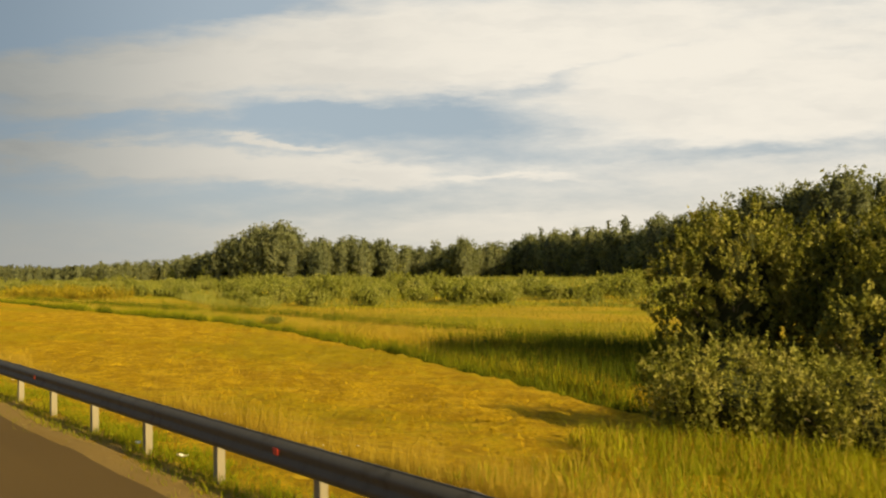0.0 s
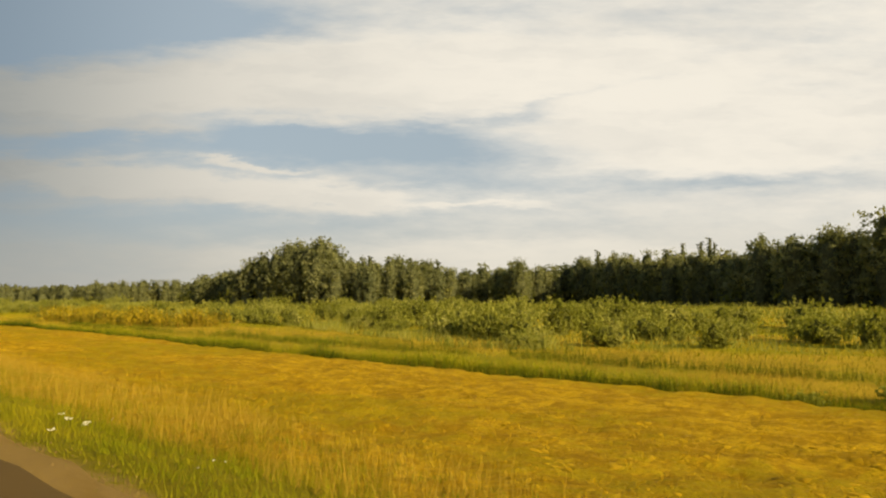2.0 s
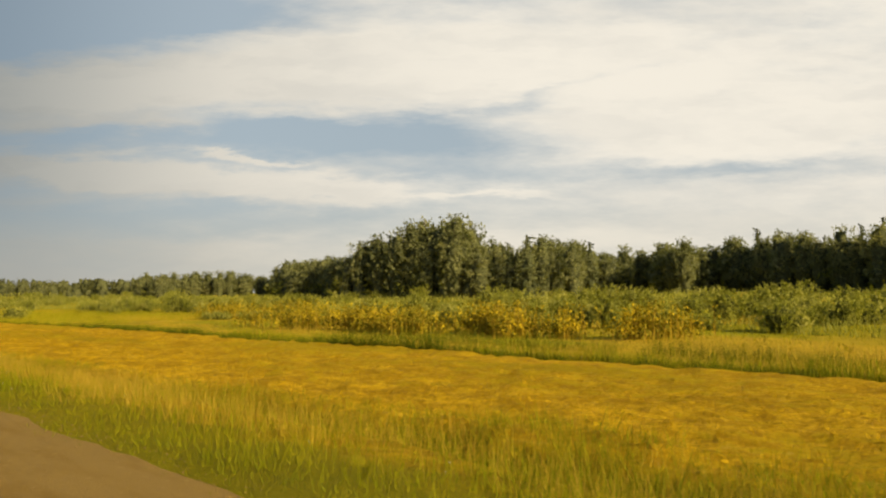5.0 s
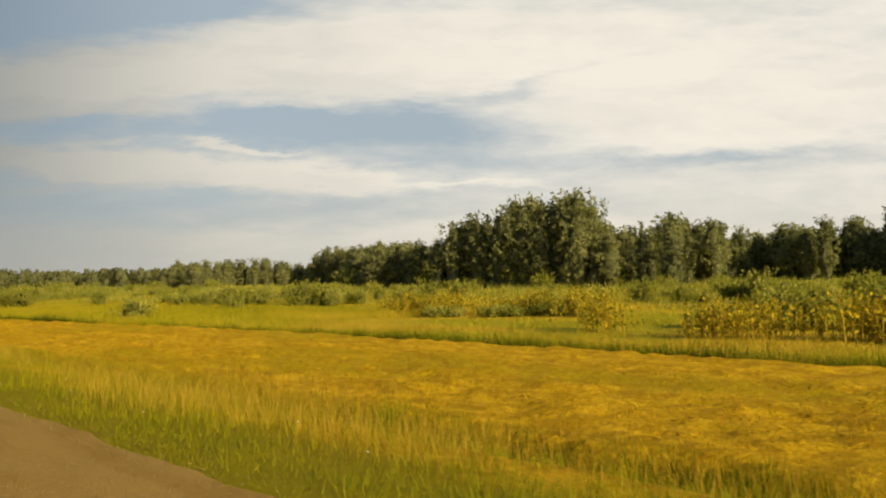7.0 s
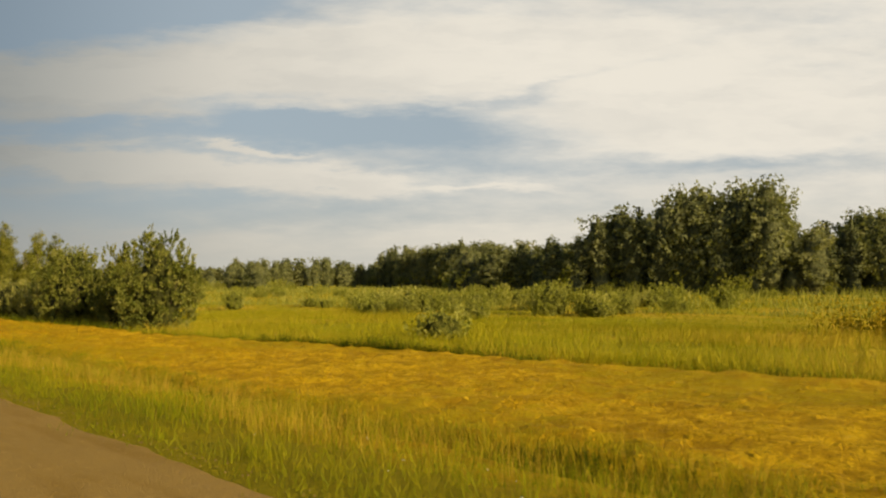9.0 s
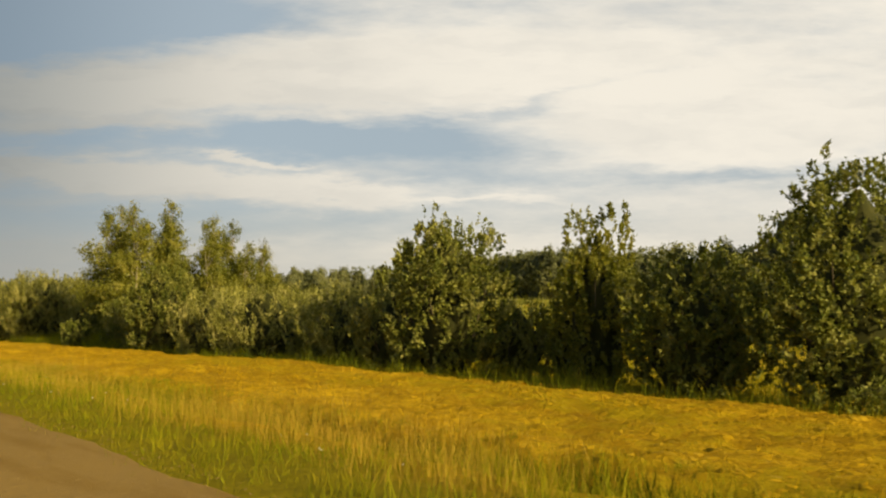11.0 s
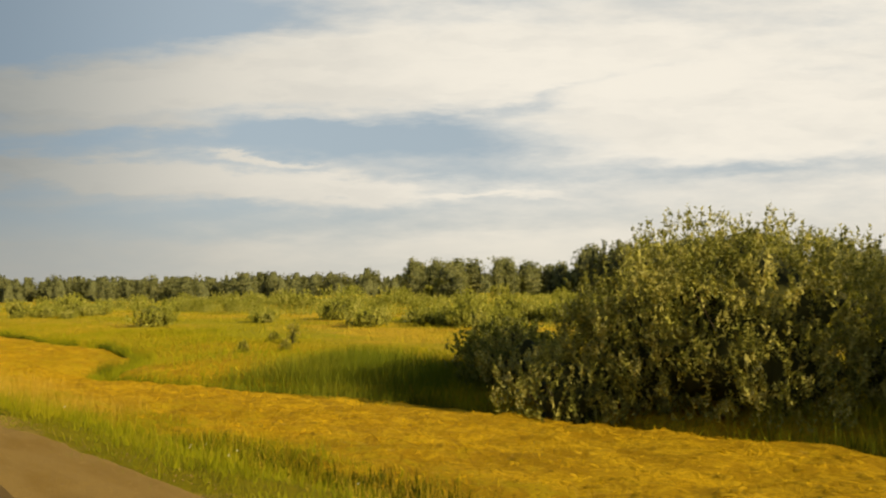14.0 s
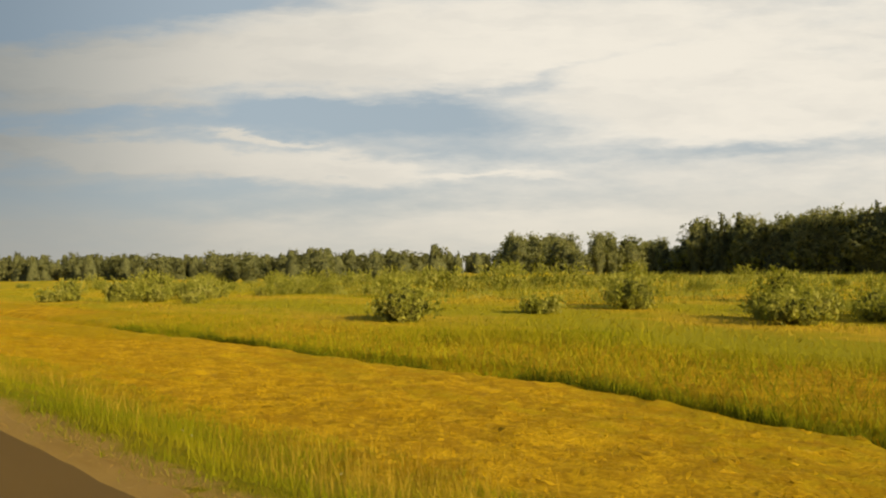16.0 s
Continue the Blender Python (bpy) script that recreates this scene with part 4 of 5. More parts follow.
DOME = [(25.2, 340.4, 6.7, 6.0, "w"), (23.6, 343.6, 5.0, 3.2, "w"), (27.2, 336.0, 3.8, 2.8, "w"), (32.0, 334.6, 5.5, 3.8, "w"), (21.6, 345.0, 3.0, 2.4, "w"),
        (28.6, 333.6, 2.8, 2.2, "s"), (25.2, 351.2, 3.1, 2.6, "s"), (27.8, 353.8, 2.8, 2.0, "s"), (23.4, 348.4, 2.8, 2.1, "w"), (31.2, 331.2, 2.4, 2.2, "s"), (38.6, 331.0, 3.4, 3.0, "g"), (42.6, 329.4, 3.3, 3.2, "g"), (47.0, 327.6, 3.2, 3.2, "g")]
UNDER = [(25.2, 320.6, 3.6, 2.0, "s"), (28.0, 318.4, 3.4, 2.0, "s"), (30.8, 320.6, 3.6, 2.2, "s"), (24.0, 317.6, 2.6, 1.6, "s"), (34.0, 319.6, 3.8, 2.2, "s"), (27.6, 322.4, 3.4, 2.0, "w")]
FIRST = [(31.6, 12.4, 6.4, 3.2, "f"), (29.8, 15.8, 7.2, 3.6, "f"), (33.0, 9.5, 7.2, 4.2, "f"), (28.8, 8.5, 5.8, 3.2, "f"), (25.4, 8.6, 3.4, 2.4, "f")]
SHRUBS = HEDGE + DOME + BEHIND + FIRST + UNDER
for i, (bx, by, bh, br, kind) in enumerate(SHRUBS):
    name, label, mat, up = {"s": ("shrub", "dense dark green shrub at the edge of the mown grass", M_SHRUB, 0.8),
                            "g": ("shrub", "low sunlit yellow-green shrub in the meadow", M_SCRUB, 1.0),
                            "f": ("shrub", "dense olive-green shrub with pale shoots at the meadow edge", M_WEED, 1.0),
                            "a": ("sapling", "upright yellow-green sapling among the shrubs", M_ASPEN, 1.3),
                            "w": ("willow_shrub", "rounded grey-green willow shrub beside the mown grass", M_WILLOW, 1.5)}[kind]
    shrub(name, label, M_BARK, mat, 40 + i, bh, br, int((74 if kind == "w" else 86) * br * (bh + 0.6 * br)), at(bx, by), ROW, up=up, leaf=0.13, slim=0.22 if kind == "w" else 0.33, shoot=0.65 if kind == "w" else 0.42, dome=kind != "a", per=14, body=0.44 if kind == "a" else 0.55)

# weeds in front of the first shrubs
for i, (bx, by, bh, br) in enumerate([(16.5, 9.1, 2.35, 2.1), (17.6, 6.6, 2.1, 2.1), (19.6, 8.6, 1.9, 1.9), (18.8, 11.0, 1.4, 1.3)]):
    shrub("weed_clump", "waist-high flowering weeds with upright shoots", M_BARK, M_WEED, 90 + i, bh, br, 1100, at(bx, by), "weeds", up=2.6, leaf=0.10, shoot=0.7, dome=True)


# saplings standing alone in the damp meadow
for i, (bx, by, bh, br) in enumerate([(32.2, 379.2, 1.9, 0.55), (26.0, 375.4, 0.75, 0.4), (28.6, 374.4, 0.8, 0.4), (33.4, 384.0, 0.8, 0.45)]):
    shrub("sapling", "thin green sapling standing alone in meadow grass", M_BARK, M_WEED, 120 + i, bh, br, 110, at(bx, by), "meadow saplings", leaf=0.11, limbs=3, up=1.2, slim=0.33, per=8, shoot=0.35, heart=0.18)


def aspen(seed, height, radius):
    r = np.random.default_rng(seed)
    line = [(0.12 * math.sin(2.2 * s + seed) * s * 3, 0.10 * math.cos(1.7 * s + seed) * s * 3 - 0.1, height * s * 0.96 - 0.15, 0.11 * (1 - 0.9 * s)) for s in np.linspace(0, 1, 8)]
    wood = [("trunk", tubes([line], 7))]
    lobes = []
    for s in np.linspace(0.27, 0.95, 15):
        a = r.uniform(0, 2 * math.pi)
        w = radius * (0.55 + 0.75 * math.sin(math.pi * min(1, (s - 0.1) / 0.95)) ** 0.8) * (1.25 - 1.0 * s)
        q = w * r.uniform(0.2, 0.9)
        x, y, z = q * math.cos(a), q * math.sin(a), height * s
        lobes.append((x, y, z, w * 0.62, w * 0.62, height * 0.075))
        wood.append(("limb", tubes([[(0, 0, z - 0.10 * height, 0.04), (x * 0.6, y * 0.6, z - 0.03 * height, 0.025), (x * 1.3, y * 1.3, z + 0.03 * height, 0.008)]], 5)))
    lobes.append((0, 0, height * 0.97, radius * 0.16, radius * 0.16, height * 0.06))
    return wood, foliage(r, lobes, int(48 * height * radius), 12, 0.15, 1.0, 0.5, 0.3)


for i, (bx, by, bh, br) in enumerate([(23.9, 322.0, 10.4, 2.5), (25.6, 323.6, 10.9, 2.5), (24.6, 318.8, 10.6, 2.4), (28.1, 320.2, 11.4, 2.5),
                                      (30.0, 323.4, 10.0, 2.6), (32.7, 321.6, 10.6, 2.2), (34.7, 322.2, 10.2, 2.1), (31.4, 319.2, 8.8, 2.5), (26.6, 320.8, 9.8, 2.6),
                                      (36.6, 320.4, 8.4, 2.1), (29.6, 316.6, 7.8, 2.3), (33.6, 317.6, 8.0, 2.1)]):
    v_wood, v_leaf = aspen(200 + i, bh, br)
    plant("aspen", "tall young aspen with fluttering yellow-green leaves", "tree", "aspens in the field edge", M_PALEBARK, M_ASPEN, v_wood, v_leaf, at(bx, by))


# scattered willow scrub in the meadow: a few kinds, copied
KINDS = []
for i, (bh, br) in enumerate([(2.7, 2.6), (2.0, 2.4), (3.2, 2.3), (1.4, 1.9)]):
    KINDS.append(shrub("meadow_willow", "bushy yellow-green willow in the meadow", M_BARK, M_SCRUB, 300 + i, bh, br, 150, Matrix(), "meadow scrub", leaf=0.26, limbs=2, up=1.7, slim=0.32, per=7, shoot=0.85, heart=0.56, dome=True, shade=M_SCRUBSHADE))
r = np.random.default_rng(11)
SPOTS = [(92, 158, 2, 1.2), (84, 80, 1, 1.1), (85, 104, 2, 1.25), (99, 183, 2, 1.2), (64, 88, 0, 0.9), (90, 67, 0, 1.2), (39.3, 421.5, 0, 1.2), (41.5, 425.5, 3, 1.1),
         (62, 416, 0, 1.2), (66.5, 419.5, 2, 1.1), (53, 419.5, 3, 1.1), (52.5, 397, 1, 1.1), (56, 400, 3, 1.2), (31.9, 60.5, 3, 0.5), (32.8, 57.5, 3, 0.45), (48, 87.5, 3, 0.8),
         (64, 146, 0, 1.0), (74, 145, 2, 0.9), (36, 250, 0, 0.9), (70, 268, 2, 1.3), (46, 492, 1, 0.8), (45, 470, 3, 0.9)]
for k in range(165):
    by = 20 + 210 * r.uniform(0, 1)
    near = float(np.interp(by, [20, 60, 86, 94, 125, 160, 230], [76, 72, 50, 50, 62, 74, 90]))
    SPOTS.append((near + 55 * r.uniform(0, 1) ** 1.3, by, int(r.integers(0, 4)), r.uniform(0.75, 1.3)))
for k in range(26):
    u = r.uniform(0, 1)
    SPOTS.append((54 + 9 * u + r.normal(0, 1.2), 192 - 40 * u + r.normal(0, 1.2), (0, 1, 2)[k % 3], r.uniform(0.7, 1.05)) if k % 3 else (52 + 10 * u, 223 - 14 * u, 3, r.uniform(0.5, 1.0)))
for k in range(46):
    SPOTS.append((56 + 50 * r.uniform(0, 1), 258 + 62 * r.uniform(0, 1), int(r.integers(0, 4)), r.uniform(0.7, 1.2)))
for k in range(44):
    SPOTS.append((70 + 90 * r.uniform(0, 1), 410 + 190 * r.uniform(0, 1), int(r.integers(0, 4)), r.uniform(0.7, 1.2)))
for k in range(20):
    SPOTS.append((62 + 45 * r.uniform(0, 1), 379 + 24 * r.uniform(0, 1), (1, 3)[k % 2], r.uniform(0.7, 1.1)))
for k in range(40):
    SPOTS.append((60 + 130 * r.uniform(0, 1), 480 + 150 * r.uniform(0, 1), int(r.integers(0, 4)), r.uniform(0.9, 1.6)))
for k in range(26):
    SPOTS.append((105 + 70 * r.uniform(0, 1), 230 + 190 * r.uniform(0, 1), int(r.integers(0, 4)), r.uniform(0.8, 1.4)))
for k in range(18):                                      # a thicket, and far mounds
    SPOTS.append((56 + 17 * r.uniform(0, 1), 383 + 19 * r.uniform(0, 1), int(r.integers(0, 3)), r.uniform(0.8, 1.1)))
for k in range(16):
    SPOTS.append((34 + 48 * r.uniform(0, 1), 505 - 25 * r.uniform(0, 1), int(r.integers(0, 4)), r.uniform(0.9, 1.4)))
SPOTS += [(98, 466, 0, 1.8), (104, 470, 2, 1.6), (93, 475, 1, 1.9), (110, 462, 0, 1.6)]
SPOTS.sort(key=lambda spot: spot[0] + 0.25 * abs(spot[1] - 190))
NEAR = 285
far_v, far_f, far_n = [], [], 0
for j, (bx, by, k, s) in enumerate(SPOTS):
    m = at(bx, by, 137.0 * j, s)
    if j < NEAR:
        copy_thing(KINDS[k], m).matrix_world = m
    else:
        me = [c for c in KINDS[k].children if c.name.startswith("crown")][0].data
        v = np.empty(len(me.vertices) * 3, np.float32)
        me.vertices.foreach_get("co", v)
        v = np.c_[v.reshape(-1, 3), np.ones(len(me.vertices))] @ np.array(m).T
        far_v.append(v[:, :3])
        far_f.append(np.arange(len(v)).reshape(-1, 3) + far_n)
        far_n += len(v)
tagged(new("far_scrub", mesh_of("far_scrub", np.concatenate(far_v), np.concatenate(far_f), M_SCRUB)), "distant bushy green scrub across the meadow", "scrub", kind="stuff")
for ob, m in zip(KINDS, (at(96, 140, 20, 1.1), at(84, 80, 70, 1.1), at(92, 158, 10, 1.2), at(58, 104, 0, 1.2))):
    ob.matrix_world = m


# ---------------------------------------------------------------- the woods
def wood_tree(kind, seed, height, radius, cards, leaf):
    """A tree of the woods: trunk, core coloured dark for shade, and a crown of small sprays."""
    r = np.random.default_rng(seed)
    trunk = [(0.3 * math.sin(3 * s + seed) * s, 0.3 * math.cos(2 * s + seed) * s, height * s - 0.3, 0.20 * (1 - 0.85 * s)) for s in np.linspace(0, 0.96, 6)]
    lobes = []
    if kind == "spruce":
        for s in np.linspace(0.06, 0.98, 16):
            w = radius * (1.02 - s) + 0.12
            a = r.uniform(0, 6.28)
            lobes.append((0.2 * w * math.cos(a), 0.2 * w * math.sin(a), height * s, w, w, height * 0.035))
    else:
        for i in range(11):
            a, e = 2.4 * i + r.uniform(-0.5, 0.5), -0.75 + 1.65 * (i + 0.5) / 11
            q = r.uniform(0.48, 0.66) * math.sqrt(1 - min(0.95, abs(e)) ** 2) + 0.05
            taper = 1 - 0.25 * max(0.0, e)
            x, y, z = radius * q * math.cos(a) * taper, radius * q * math.sin(a) * taper, height * (0.54 + 0.38 * e)
            w = radius * r.uniform(0.36, 0.54) * taper
            lobes.append((x, y, z, w, w * r.uniform(0.85, 1.15), w * r.uniform(1.1, 1.6)))
        lobes.append((0.1 * radius, 0, height * 0.88, radius * 0.34, radius * 0.34, height * 0.10))
        for i in range(9):
            a, e = r.uniform(0, 6.28), r.uniform(-0.8, 0.95)
            q, w = radius * r.uniform(0.70, 0.95) * math.sqrt(1 - e * e) * (1 - 0.25 * max(0.0, e)), radius * r.uniform(0.14, 0.24)
            lobes.append((q * math.cos(a), q * math.sin(a), height * (0.54 + 0.43 * e), w, w, w * 1.4))
    cone = kind == "spruce"
    rings = [(height * s, radius * (0.55 * (1.05 - s) if cone else 0.52 * math.sin(math.pi * min(1, 0.14 + 0.84 * s)) ** 0.8 + 0.02)) for s in np.linspace(0.02, 0.95 if cone else 0.86, 9)]
    return [("trunk", tubes([trunk], 5))], core(r, rings, 9), foliage(r, lobes, cards // 6, 6, leaf, -0.1, 0.4, 0.60, face=1.1, loose=0.45)


WOOD = "trees of the forest edge"
MODELS = []
for kind, label, mat, hh, rr in [("birch", "tall dark green birch at the forest edge", M_FOREST, 20, 4.4), ("alder", "broad dark green alder at the forest edge", M_FOREST, 18, 5.5),
                                 ("spruce", "pointed dark spruce rising from the forest edge", M_SPRUCE, 22, 3.1), ("birch", "slender green birch at the forest edge", M_FOREST, 21, 3.8),
                                 ("alder", "round-crowned green alder at the forest edge", M_FOREST, 15, 5.4), ("birch", "tall dark green birch at the forest edge", M_FOREST, 19, 4.9)]:
    v_wood, inner, v_leaf = wood_tree(kind, 500 + len(MODELS), hh, rr, 1260, 0.74)
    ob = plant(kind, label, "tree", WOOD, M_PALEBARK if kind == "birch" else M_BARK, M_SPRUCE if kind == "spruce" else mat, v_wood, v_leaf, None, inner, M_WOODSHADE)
    MODELS.append((ob, hh))

TREES = []


def stand(x0, y0, x1, y1, depth, count, low, high, pick=(0, 1, 2, 3, 4, 5)):
    """Trees along a line, in a belt of that depth behind it."""
    count = int(1.2 * count + 0.5)
    for i in range(count):
        s = (i + r.uniform(0, 1)) / count
        q = r.uniform(0, 1) ** 1.6 * depth
        dx, dy = x1 - x0, y1 - y0
        ln = math.hypot(dx, dy)
        nx, ny = dy / ln, -dx / ln
        if nx < 0:
            nx, ny = -nx, -ny
        TREES.append((x0 + dx * s + nx * q, y0 + dy * s + ny * q, r.uniform(0.84 * low, high), int(r.choice(pick))))


r = np.random.default_rng(23)
stand(218, -20, 238, 150, 10, 22, 23, 27, (1, 4, 5, 0))
stand(236, 150, 290, 266, 10, 18, 18, 22, (1, 5, 0))
stand(157, 328, 164, 284, 14, 12, 19, 23, (1, 0, 5))
stand(232, 444, 246, 520, 14, 14, 17, 21, (1, 0, 5))
stand(158, 330, 165, 282, 26, 26, 18, 23, (0, 3, 5, 0, 2))           # the island of wood
stand(165, 282, 215, 284, 22, 16, 17, 22, (0, 2, 3, 5))
stand(160, 378, 160, 332, 18, 14, 12, 16, (1, 4, 0))
stand(222, 10, 236, 150, 26, 34, 23, 27, (0, 5, 1, 3))               # the near forest wall
stand(210, -70, 222, 10, 20, 14, 23, 27, (0, 5, 1))
stand(238, 150, 292, 268, 26, 32, 19, 24, (0, 1, 3, 5, 2))
stand(296, 268, 350, 330, 22, 20, 17, 20, (0, 1, 4))
stand(300, 330, 262, 440, 24, 26, 15, 19, (0, 1, 4, 2))
stand(352, 332, 298, 345, 14, 12, 17, 20, (0, 1, 4))
stand(165, 318, 205, 290, 20, 12, 18, 22, (0, 5, 1))
stand(224, 20, 238, 150, 16, 14, 20, 25, (1, 4, 5))
stand(240, 155, 290, 262, 12, 14, 15, 20, (1, 4))
stand(234, 440, 250, 520, 12, 14, 14, 19, (1, 4))
stand(232, 446, 244, 500, 24, 22, 18, 22, (0, 5, 1, 4))
stand(244, 500, 262, 560, 20, 14, 13, 16, (1, 4, 0))
stand(168, 530, 192, 548, 8, 6, 14, 16, (3, 0))
stand(172, 510, 182, 524, 6, 4, 10, 13, (4, 1))
stand(105, 640, 150, 560, 12, 6, 8, 12, (4, 1))
stand(228, 447, 270, 424, 14, 14, 16, 20, (1, 4, 0, 5))
stand(212, 284, 292, 268, 14, 16, 16, 20, (1, 4, 0, 5))
stand(234, 254, 258, 276, 5, 8, 16, 20, (1, 4, 5))
stand(160, 309, 167, 285, 10, 10, 27, 27.5, (0, 5, 1))
stand(224, 80, 229, 118, 14, 11, 30, 31.5, (0, 5, 1))
stand(190, 545, 250, 530, 12, 12, 13, 17, (1, 4, 0, 5))
stand(234, 438, 264, 408, 8, 10, 14, 18, (1, 4, 0))
stand(160, 320, 168, 286, 12, 6, 26, 29, (2,))
stand(228, 120, 290, 262, 14, 14, 22, 26, (2,))
stand(232, 446, 246, 516, 10, 9, 20, 23, (2, 3))
for j, (bx, by, hh, k) in enumerate(TREES):
    ob, h0 = MODELS[k]
    s = hh / h0
    m = at(bx, by, 97.0 * j, 0.5 * (s + 1) * (1.12 + 0.28 * math.sin(5.1 * j)), s, 0.2)
    if j >= 6 or k != j:
        copy_thing(ob, m).matrix_world = m
for j, (ob, h0) in enumerate(MODELS):
    bx, by = 176 + 7 * j, 300 + 5 * (j % 3)
    ob.matrix_world = at(bx, by, 50 * j)

# the distant woods on the horizon, joined
vs, fs, n = [], [], 0
cv, cf, cn = [], [], 0
uv, uf, un = [], [], 0
for i in range(385):
    s = i / 329
    x0, y0 = (120 + 760 * s + r.normal(0, 8), 1130 + 60 * r.uniform(0, 1) - 560 * max(0, s - 0.35)) if i % 3 else (60 + 170 * s, 640 + 420 * (1 - s) + r.normal(0, 20))
    if i >= 330:                                          # a nearer belt that closes the line
        x0, y0 = 300 + 4.2 * (i - 330) + r.normal(0, 6), 800 - 2.0 * (i - 330) + r.normal(0, 8)
    hh = r.uniform(13, 18) if i >= 330 else r.uniform(19, 27) if i % 3 else r.uniform(11, 17)
    kind = "alder" if r.uniform(0, 1) < 0.8 else "spruce"
    rr = np.random.default_rng(900 + i)
    lobes = [(rr.normal(0, 4), rr.normal(0, 3), hh * rr.uniform(0.15, 0.8), rr.uniform(2.5, 4.5), 3.5, hh * rr.uniform(0.12, 0.2)) for _ in range(8)]
    if kind == "spruce":
        lobes += [(0, 0, hh * q, 3.2 * (1.1 - q), 3.2 * (1.1 - q), hh * 0.08) for q in (0.3, 0.5, 0.7, 0.9, 1.1)]
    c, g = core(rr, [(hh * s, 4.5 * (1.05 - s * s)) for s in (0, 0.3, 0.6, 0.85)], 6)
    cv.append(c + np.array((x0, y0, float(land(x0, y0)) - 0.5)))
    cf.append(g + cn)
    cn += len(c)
    v, f = foliage(rr, lobes, 52, 6, 1.3, 0.0, 0.7, 0.5, face=2.0, loose=0.4)
    v = v + np.array((x0, y0, float(land(x0, y0)) - 0.5))
    vs.append(v)
    fs.append(f + n)
    n += len(v)
# undergrowth that closes the foot of the woods
for x0, y0, x1, y1, cnt in [(158, 380, 160, 330, 20), (157, 330, 164, 282, 24), (164, 281, 216, 283, 16), (220, -60, 236, 150, 46), (238, 150, 294, 268, 40), (296, 268, 352, 332, 24),
                            (300, 332, 262, 440, 36), (232, 444, 246, 505, 26), (246, 505, 264, 565, 22), (170, 512, 196, 550, 10)]:
    for i in range(cnt):
        s = (i + r.uniform(0, 1)) / cnt
        bx, by = x0 + (x1 - x0) * s + r.uniform(0, 9), y0 + (y1 - y0) * s
        rr = np.random.default_rng(3000 + len(uv))
        lobes = [(rr.normal(0, 2.5), rr.normal(0, 2.5), rr.uniform(0.5, 6.5), rr.uniform(1.5, 2.6), 2.0, rr.uniform(1.2, 2.4)) for _ in range(7)]
        c, g = core(rr, [(0.1, 2.6), (2.5, 2.8), (5.0, 1.8), (6.5, 0.4)], 6)
        cv.append(c + np.array((bx, by, float(land(bx, by)) - 0.3)))
        cf.append(g + cn)
        cn += len(c)
        v, f = foliage(rr, lobes, 60, 6, 0.62, 0.2, 0.5, 0.5, face=2.0, loose=0.4)
        v = v + np.array((bx, by, float(land(bx, by)) - 0.3))
        uv.append(v)
        uf.append(f + un)
        un += len(v)
tagged(new("distant_woods", mesh_of("distant_woods", np.concatenate(vs), np.concatenate(fs), M_FARWOOD)), "hazy dark line of distant woods on the horizon", "woods", kind="stuff")
tagged(new("undergrowth", mesh_of("undergrowth", np.concatenate(uv), np.concatenate(uf), M_SCRUB)), "light green undergrowth along the foot of the woods", "undergrowth", kind="stuff")
tagged(new("woodland_shade", mesh_of("woodland_shade", np.concatenate(cv), np.concatenate(cf), M_WOODSHADE)), "filler bodies coloured dark for shade inside the distant woods", "woods", kind="stuff")


# ---------------------------------------------------------------- tall yellowing plants by the ditch
def dock(rng, n, spots):
    """Stalks hung with drooping leaves; returns stalks and leaves."""
    k = rng.integers(0, len(spots), n)
    sp = np.asarray(spots, float)[k]
    x, y = sp[:, 0] + rng.normal(0, 1, n) * sp[:, 2], sp[:, 1] + rng.normal(0, 1, n) * sp[:, 3]
    h = rng.uniform(1.0, 2.7, n) * (1 + 0.3 * grain(x, y, 1.6, 2.0))
    stalk = blades(rng, x, y, h, np.full(n, 0.03), 0.15)
    z = land(x, y)
    per = 14
    c = np.stack([np.repeat(x, per), np.repeat(y, per), np.repeat(z, per) + np.repeat(h, per) * rng.uniform(0.25, 1.0, n * per)], 1)
    c[:, :2] += rng.normal(0, 0.26, (n * per, 2))
    a = rng.normal(0, 1, (n * per, 3)) * (1, 1, 0.6) - (0, 0, 0.9)
    a /= np.linalg.norm(a, axis=1)[:, None]
    b = np.cross(a, rng.normal(0, 1, (n * per, 3)))
    b /= np.linalg.norm(b, axis=1)[:, None]
    s = rng.uniform(0.10, 0.36, (n * per, 1))
    v = np.stack([c, c + a * s * 0.5 + b * s * 0.3, c + a * s, c + a * s * 0.5 - b * s * 0.3], 1).reshape(-1, 3)
    return stalk, (v, np.arange(len(v)).reshape(-1, 4))


r = np.random.default_rng(31)
def line_of(n, x0, y0, x1, y1, wide):
    """Clumps along a line: middle and spread."""
    return [(x0 + (x1 - x0) * u + r.normal(0, wide), y0 + (y1 - y0) * u + r.normal(0, wide), r.uniform(0.5, 1.4), r.uniform(0.6, 1.6)) for u in r.uniform(0, 1, n)]


